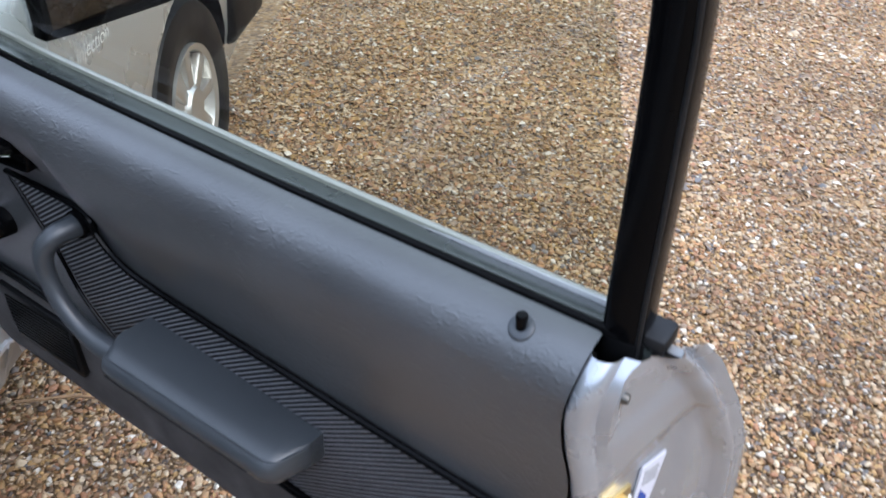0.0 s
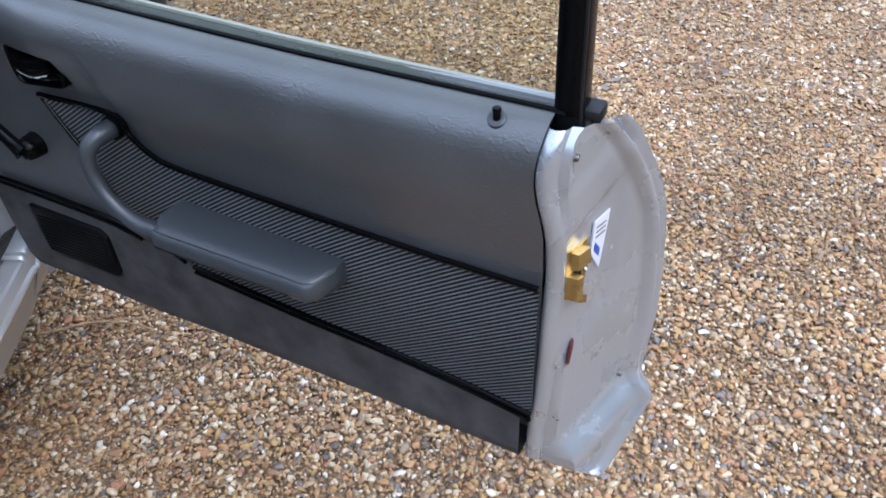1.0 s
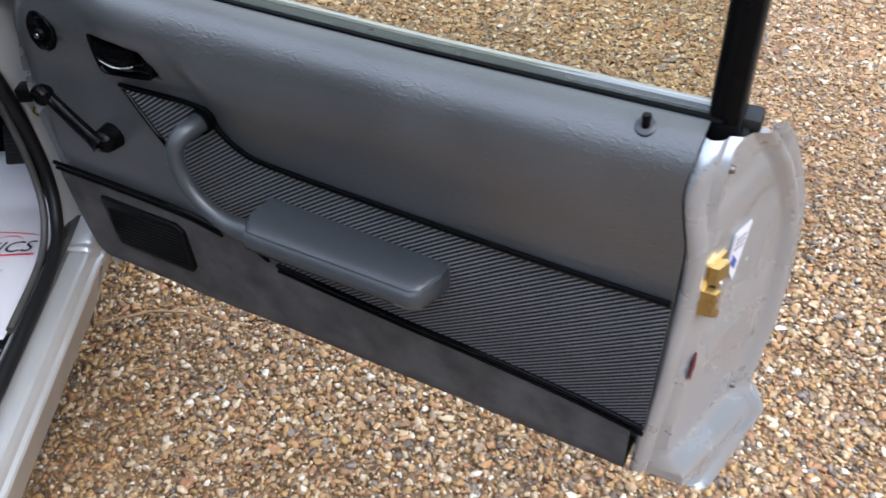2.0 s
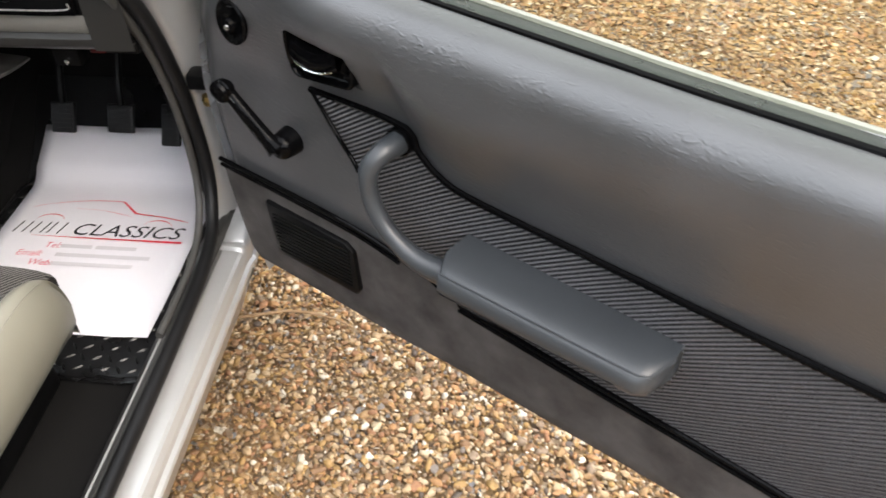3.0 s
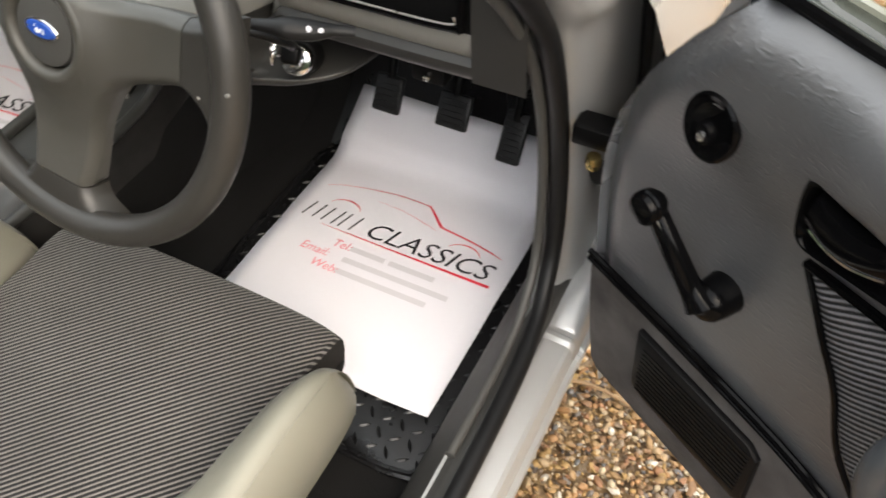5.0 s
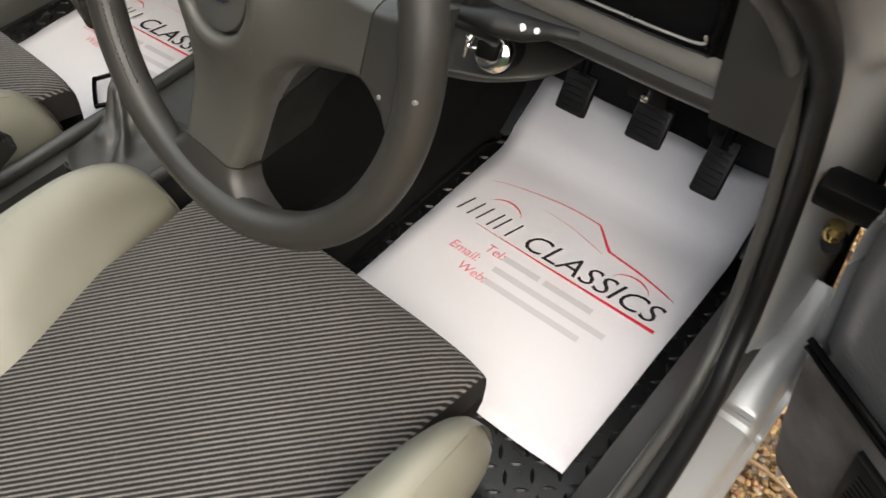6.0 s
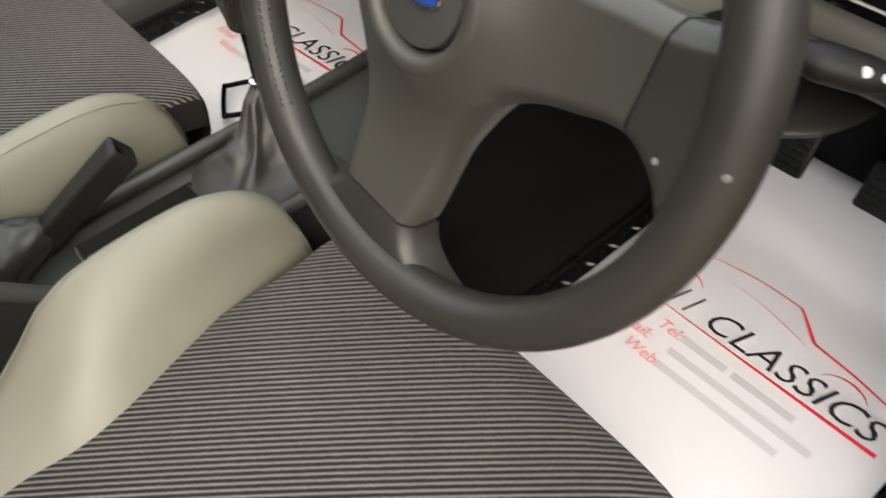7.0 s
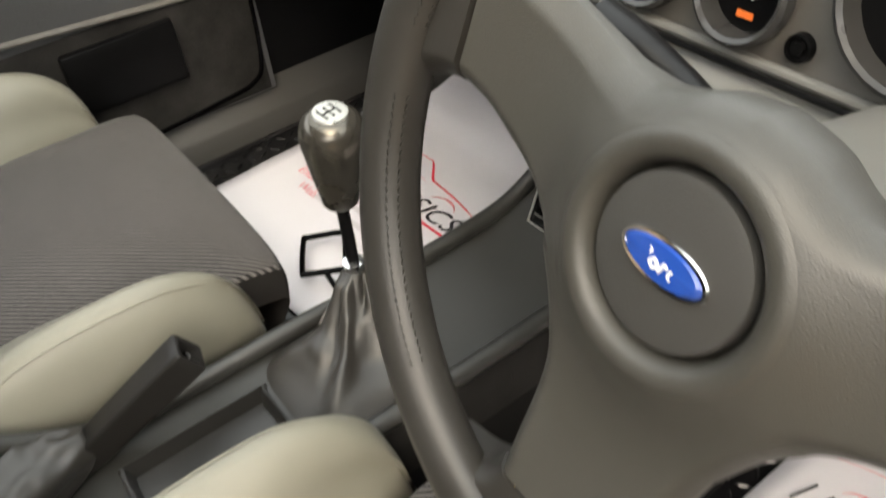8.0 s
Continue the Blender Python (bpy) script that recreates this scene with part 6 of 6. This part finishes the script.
def console():
    c = thing("centre_console", pose(0, 0.75, 0.42), "grey plastic centre console with an oddments tray", "console")
    c0 = c.matrix_world.inverted()

    def put(name, bm, mat, label="", parent=c):
        bmesh.ops.transform(bm, matrix=c0, verts=bm.verts)
        return part(name, bm, mat, parent, label)
    # side rails, flat top and carpeted sides
    for x, rear in ((-0.064, [(-0.064, 0.30, 0.595), (-0.064, 0.45, 0.585), (-0.064, 0.54, 0.548), (-0.064, 0.600, 0.501), (-0.064, 0.666, 0.453), (-0.064, 0.71, 0.434)]), (0.090, [(0.070, 0.30, 0.610), (0.070, 0.46, 0.602), (0.070, 0.54, 0.580), (0.071, 0.587, 0.547), (0.074, 0.62, 0.514), (0.079, 0.663, 0.474), (0.086, 0.71, 0.441)])):
        line = spline(rear + [(x, 0.76, 0.428), (x, 0.88, 0.427), (x, 1.00, 0.424), (x, 1.14, 0.428), (x, 1.20, 0.442), (x, 1.26, 0.480)], 5)
        put("rail", tube(line, 0.0095, 10, flat=1.1), M["console_plastic"], "grey grained rail")
        sx = math.copysign(0.006, x)
        put("side", sheet([[(p.x + sx, p.y, 0.25 + (p.z - 0.252) * k) for k in (0, 0.5, 1)] for p in line]), M["side_carpet"], "charcoal carpeted side")
    put("cubby_lid", box(-0.056, 0.062, 0.30, 0.50, 0.555, 0.580, 0.008, 2), M["console_plastic"], "grey lid of the cubby")
    put("cubby_front", box(-0.058, 0.064, 0.490, 0.505, 0.415, 0.560, 0.003), M["console_plastic"], "grey front of the cubby")
    put("top", sheet([[(x, y, z) for x in (-0.066, 0.0, 0.092)] for y, z in ((0.30, 0.419), (0.6, 0.419), (0.86, 0.419), (1.0, 0.417), (1.14, 0.420), (1.21, 0.440), (1.26, 0.475))]), M["console_plastic"], "grey top")
    rows = []
    for f, z in ((1.0, 0.436), (0.98, 0.444), (0.94, 0.445), (0.91, 0.440), (0.87, 0.428), (0.0, 0.4275)):
        rows.append([(0.034 + (x - 0.034) * f, 0.768 + (y - 0.768) * f, z) for x, y in spline2([(-0.004, 0.700), (0.02, 0.698), (0.068, 0.70), (0.072, 0.71), (0.072, 0.83), (0.066, 0.838), (0.0, 0.838), (-0.006, 0.83), (-0.006, 0.71)], 3)])
    put("tray", sheet(rows, close_v=True), M["dash_dark"], "dark grey oddments tray")
    # small black panel with a bright frame, knobs and marks, leaning back at the front end
    tilt = Matrix.Translation((0.014, 1.176, 0.430)) @ Matrix.Rotation(radians(66), 4, "X")

    def leaned(bm):
        bmesh.ops.transform(bm, matrix=tilt, verts=bm.verts)
        return bm
    rp = put("switch_panel", leaned(box(-0.041, 0.041, 0.0, 0.105, -0.030, 0.0, 0.003)), M["gloss_black"], "black switch panel")
    put("frame", leaned(tube([(-0.041, 0.001, 0.001), (0.041, 0.001, 0.001), (0.041, 0.104, 0.001), (-0.041, 0.104, 0.001)], 0.0016, 6, closed=True)), M["alloy"], "bright frame", rp)
    put("strip", leaned(box(-0.036, 0.036, 0.012, 0.0135, -0.001, 0.0012)), M["dash_light"], "pale strip", rp)
    for x, y, r in ((-0.026, 0.030, 0.0065), (-0.006, 0.024, 0.0045), (0.010, 0.030, 0.0055), (0.027, 0.026, 0.0060)):
        kn = put("knob", leaned(lathe([(0.0, 0.007), (r * 0.8, 0.0065), (r, 0.004), (r * 1.05, 0.0)], 16, Matrix.Translation((x, y, 0)))), M["black_plastic"], "small black knob", rp)
        put("pointer", leaned(box(x - 0.0008, x + 0.0008, y, y + r * 0.8, 0.0065, 0.0078)), M["white"], "pale pointer", kn)
    for x in (-0.012, 0.004):
        put("symbol", leaned(box(x - 0.004, x + 0.004, 0.041, 0.0435, 0.0, 0.0010)), M["orange"], "orange mark", rp)
    put("front_panel", box(-0.066, 0.092, 1.262, 1.30, 0.40, 0.74, 0.006), M["black_plastic"], "black centre panel")
    return c


def handbrake():
    h = thing("handbrake", pose(-0.025, 0.69, 0.438), "black handbrake lever with a wrinkled leathercloth gaiter", "handbrake")
    # the lever rises from base to tip
    base, tip = Vector((-0.022, -0.012, -0.004)), Vector((0.006, 0.103, 0.074))
    ax = (tip - base).normalized()
    sd = ax.cross(Vector((0, 0, 1))).normalized()
    m = Matrix((sd, ax, sd.cross(ax))).transposed().to_4x4()
    m.translation = base
    ln = (tip - base).length
    rows = []
    for y, w, d in ((-0.02, 0.012, 0.012), (0.01, 0.0135, 0.0140), (0.06, 0.0142, 0.0150), (ln - 0.012, 0.0152, 0.0160), (ln - 0.002, 0.0150, 0.0158), (ln, 0.0136, 0.0142), (ln - 0.001, 0.0098, 0.0104), (ln - 0.010, 0.0088, 0.0094)):
        rows.append([m @ Vector((w * math.copysign(abs(math.cos(a)) ** 0.22, math.cos(a)), y, d * math.copysign(abs(math.sin(a)) ** 0.22, math.sin(a)))) for a in [2 * math.pi * k / 28 + 0.1 for k in range(28)]])
    part("grip", sheet(rows, close_v=True, caps=True), M["grip_vinyl"], h, "black grip")
    part("release_button", lathe([(0.0, 0.007), (0.004, 0.006), (0.005, 0.0)], 12, m @ Matrix.Translation((0.001, ln - 0.010, 0.0)) @ Matrix.Rotation(radians(-90), 4, "X")), M["chrome"], h, "bright button")
    rows = []
    for i in range(31):
        f = i / 30
        p = Vector((-0.014 - 0.008 * f, -0.125 + 0.125 * f, 0.006 + 0.002 * f))
        w, d = lerp_table(f, [(0, 0.046), (0.4, 0.040), (0.7, 0.030), (0.9, 0.020), (1, 0.0165)]), lerp_table(f, [(0, 0.014), (0.3, 0.032), (0.6, 0.036), (0.9, 0.023), (1, 0.0170)])
        row = []
        for k in range(44):
            a = 2 * math.pi * k / 44
            q = noise.noise((f * 2.8, 1.6 * math.cos(a), 1.6 * math.sin(a)))
            fold = 0.12 * q - 0.30 * abs(noise.noise((f * 3.2, 1.5 * math.cos(a) + f, 1.5 * math.sin(a) + 3))) + 0.07
            fold *= min(1, 6 * (1 - f)) 
            row.append(p + Vector((w * math.cos(a) * (1 + fold), 0.014 * noise.noise((f * 5, math.cos(a) * 2, 5)) * (1 - f), d * math.sin(a) * (1 + 1.5 * fold))))
        rows.append(row)
    part("gaiter", sheet(rows, close_v=True, caps=True), M["gaiter"], h, "wrinkled black leathercloth gaiter", smooth=70)
    return h


def gear_lever():
    g = thing("gear_lever", pose(0.006, 0.915, 0.425), "gear lever with a dull metal knob and wrinkled leathercloth gaiter", "gear lever")
    rows = []
    for i in range(33):
        f = i / 32
        cx, cy, z = 0.004 - 0.034 * f, 0.044 * f, -0.004 + 0.080 * f
        w = lerp_table(f, [(0, 0.064), (0.10, 0.056), (0.28, 0.036), (0.5, 0.024), (0.8, 0.015), (1, 0.009)])
        row = []
        for k in range(56):
            a = 2 * math.pi * k / 56
            ca, sa = math.cos(a), math.sin(a)
            e = 0.5 + 0.5 * f
            q = noise.noise((f * 1.8 + 1.5, 1.5 * ca, 1.5 * sa)) - 0.9 * abs(noise.noise((f * 2.6 + 3, 1.7 * ca + 1.3 * f + 2, 1.7 * sa))) + 0.25
            k2 = 1 + 0.34 * q * min(1, f * 5) * min(1, (1 - f) * 6)
            row.append((cx + w * k2 * math.copysign(abs(ca) ** e, ca), cy + 1.08 * w * k2 * math.copysign(abs(sa) ** e, sa), z + 0.014 * noise.noise((f * 3, 1.8 * ca, 1.8 * sa)) * min(1, f * 4) * min(1, (1 - f) * 5)))
        rows.append(row)
    part("gaiter", sheet(rows, close_v=True, caps=True), M["gaiter"], g, "wrinkled dark leathercloth gaiter", smooth=70)
    part("shaft", tube([(-0.027, 0.042, 0.055), (-0.034, 0.046, 0.105), (-0.040, 0.049, 0.150)], 0.0058, 10), M["black_plastic"], g, "black shaft")
    part("collar", lathe([(0.0, 0.006), (0.0105, 0.005), (0.0105, -0.004), (0.0, -0.006)], 14, Matrix.Translation((-0.030, 0.044, 0.078))), M["chrome"], g, "bright collar")
    lean = Matrix.Translation((-0.0405, 0.049, 0.143)) @ Vector((0.013, 0.002, 0.105)).to_track_quat("Z", "Y").to_matrix().to_4x4() @ Matrix.Diagonal((1, 1, 1.17, 1)) @ Matrix.Translation((0, 0, -0.134))
    part("knob", lathe([(0.0, 0.219), (0.015, 0.219), (0.0205, 0.2165), (0.0258, 0.211), (0.0282, 0.203), (0.0278, 0.194), (0.0225, 0.166), (0.0180, 0.146), (0.0166, 0.138), (0.014, 0.1355), (0.0, 0.135)], 32, lean), M["knob_metal"], g, "dull metal knob")
    part("knob_cap", lathe([(0.0, 0.2205), (0.0145, 0.2200), (0.0158, 0.2182)], 28, lean), M["cap_metal"], g, "bright knob cap")
    for k in range(3):
        part("gear_mark", box(-0.0085 + 0.0068 * k, -0.0072 + 0.0068 * k, -0.0072, 0.0072, 0.0, 0.0006), M["black_plastic"], g, "dark engraved line").matrix_local = lean @ Matrix.Translation((0, 0, 0.2202))
    part("gear_mark", box(-0.0085, 0.0064, -0.0007, 0.0007, 0.0, 0.0006), M["black_plastic"], g, "dark engraved line").matrix_local = lean @ Matrix.Translation((0, 0, 0.2202))
    return g


def passenger_door():
    d = thing("passenger_door", pose(-0.74, 0.5, 0.6), "closed passenger door with dark grey trim and black speaker", "car door")
    d0 = d.matrix_world.inverted()

    def put(name, bm, mat, label="", parent=d):
        bmesh.ops.transform(bm, matrix=d0, verts=bm.verts)
        return part(name, bm, mat, parent, label)
    put("panel", sheet([[(x, y, z) for y in (-0.1, 0.4, 0.9, 1.20)] for x, z in ((-0.722, 0.30), (-0.720, 0.50), (-0.718, 0.53), (-0.70, 0.70), (-0.69, 0.80), (-0.70, 0.86), (-0.74, 0.90))]), M["vinyl"], "dark grey vinyl panel")
    # same carpet as the driver's door, in a darker colour for the cabin's shade
    put("carpet_panel", sheet([[(-0.717, y, z) for y in (-0.1, 0.5, 1.19)] for z in (0.305, 0.40, 0.508)]), M["side_carpet"], "charcoal carpet")
    put("piping", tube([(-0.714, -0.1, 0.535), (-0.714, 0.5, 0.528), (-0.714, 0.82, 0.526), (-0.714, 1.07, 0.507), (-0.714, 1.14, 0.503)], 0.005, 8), M["panel_grey"], "pale piping")
    put("piping", tube(spline([(-0.714, 1.19, 0.60), (-0.714, 1.19, 0.47), (-0.714, 1.182, 0.36), (-0.714, 1.16, 0.328), (-0.714, 1.10, 0.318), (-0.714, 0.9, 0.306), (-0.714, 0.4, 0.306)], 4), 0.004, 8), M["gloss_black"], "black seam")
    put("speaker_grille", box(-0.716, -0.698, 0.880, 1.055, 0.388, 0.488, 0.007), M["black_plastic"], "black speaker cover")
    put("skin", sheet([[(x, y, z) for y in (-0.12, 0.5, 1.22)] for x, z in ((-0.80, 0.29), (-0.85, 0.55), (-0.84, 0.70), (-0.76, 0.90))]), M["silver"], "silver door skin")
    put("arm_rest", box(-0.70, -0.63, 0.30, 0.62, 0.56, 0.62, 0.02, 3), M["vinyl_pad"], "grey arm rest")
    return d


wing_script(car_1)
fascia()
column()
steering_wheel()
front_seat("driver_seat", 0.376, 0.62, "driver's seat in grey corded cloth with cream vinyl bolsters")
front_seat("passenger_seat", -0.376, 0.61, "passenger seat in grey corded cloth with cream vinyl bolsters")
slide_lever()
mat_1 = paper_mat()
copy_thing(mat_1, pose(-0.42, 1.16, 0.236, 0, 0, 4))
rubber_mat("rubber_floor_mat", 0.485)
rubber_mat("rubber_floor_mat", -0.455)
pedal(0.403, 1.382, 0.408, 0.048, 0.060, -32, "black ribbed rubber clutch pedal")
pedal(0.511, 1.397, 0.399, 0.054, 0.056, -32, "black ribbed rubber brake pedal")
pedal(0.620, 1.378, 0.400, 0.038, 0.080, -36, "black rubber accelerator pedal")
console()
handbrake()
gear_lever()
passenger_door()
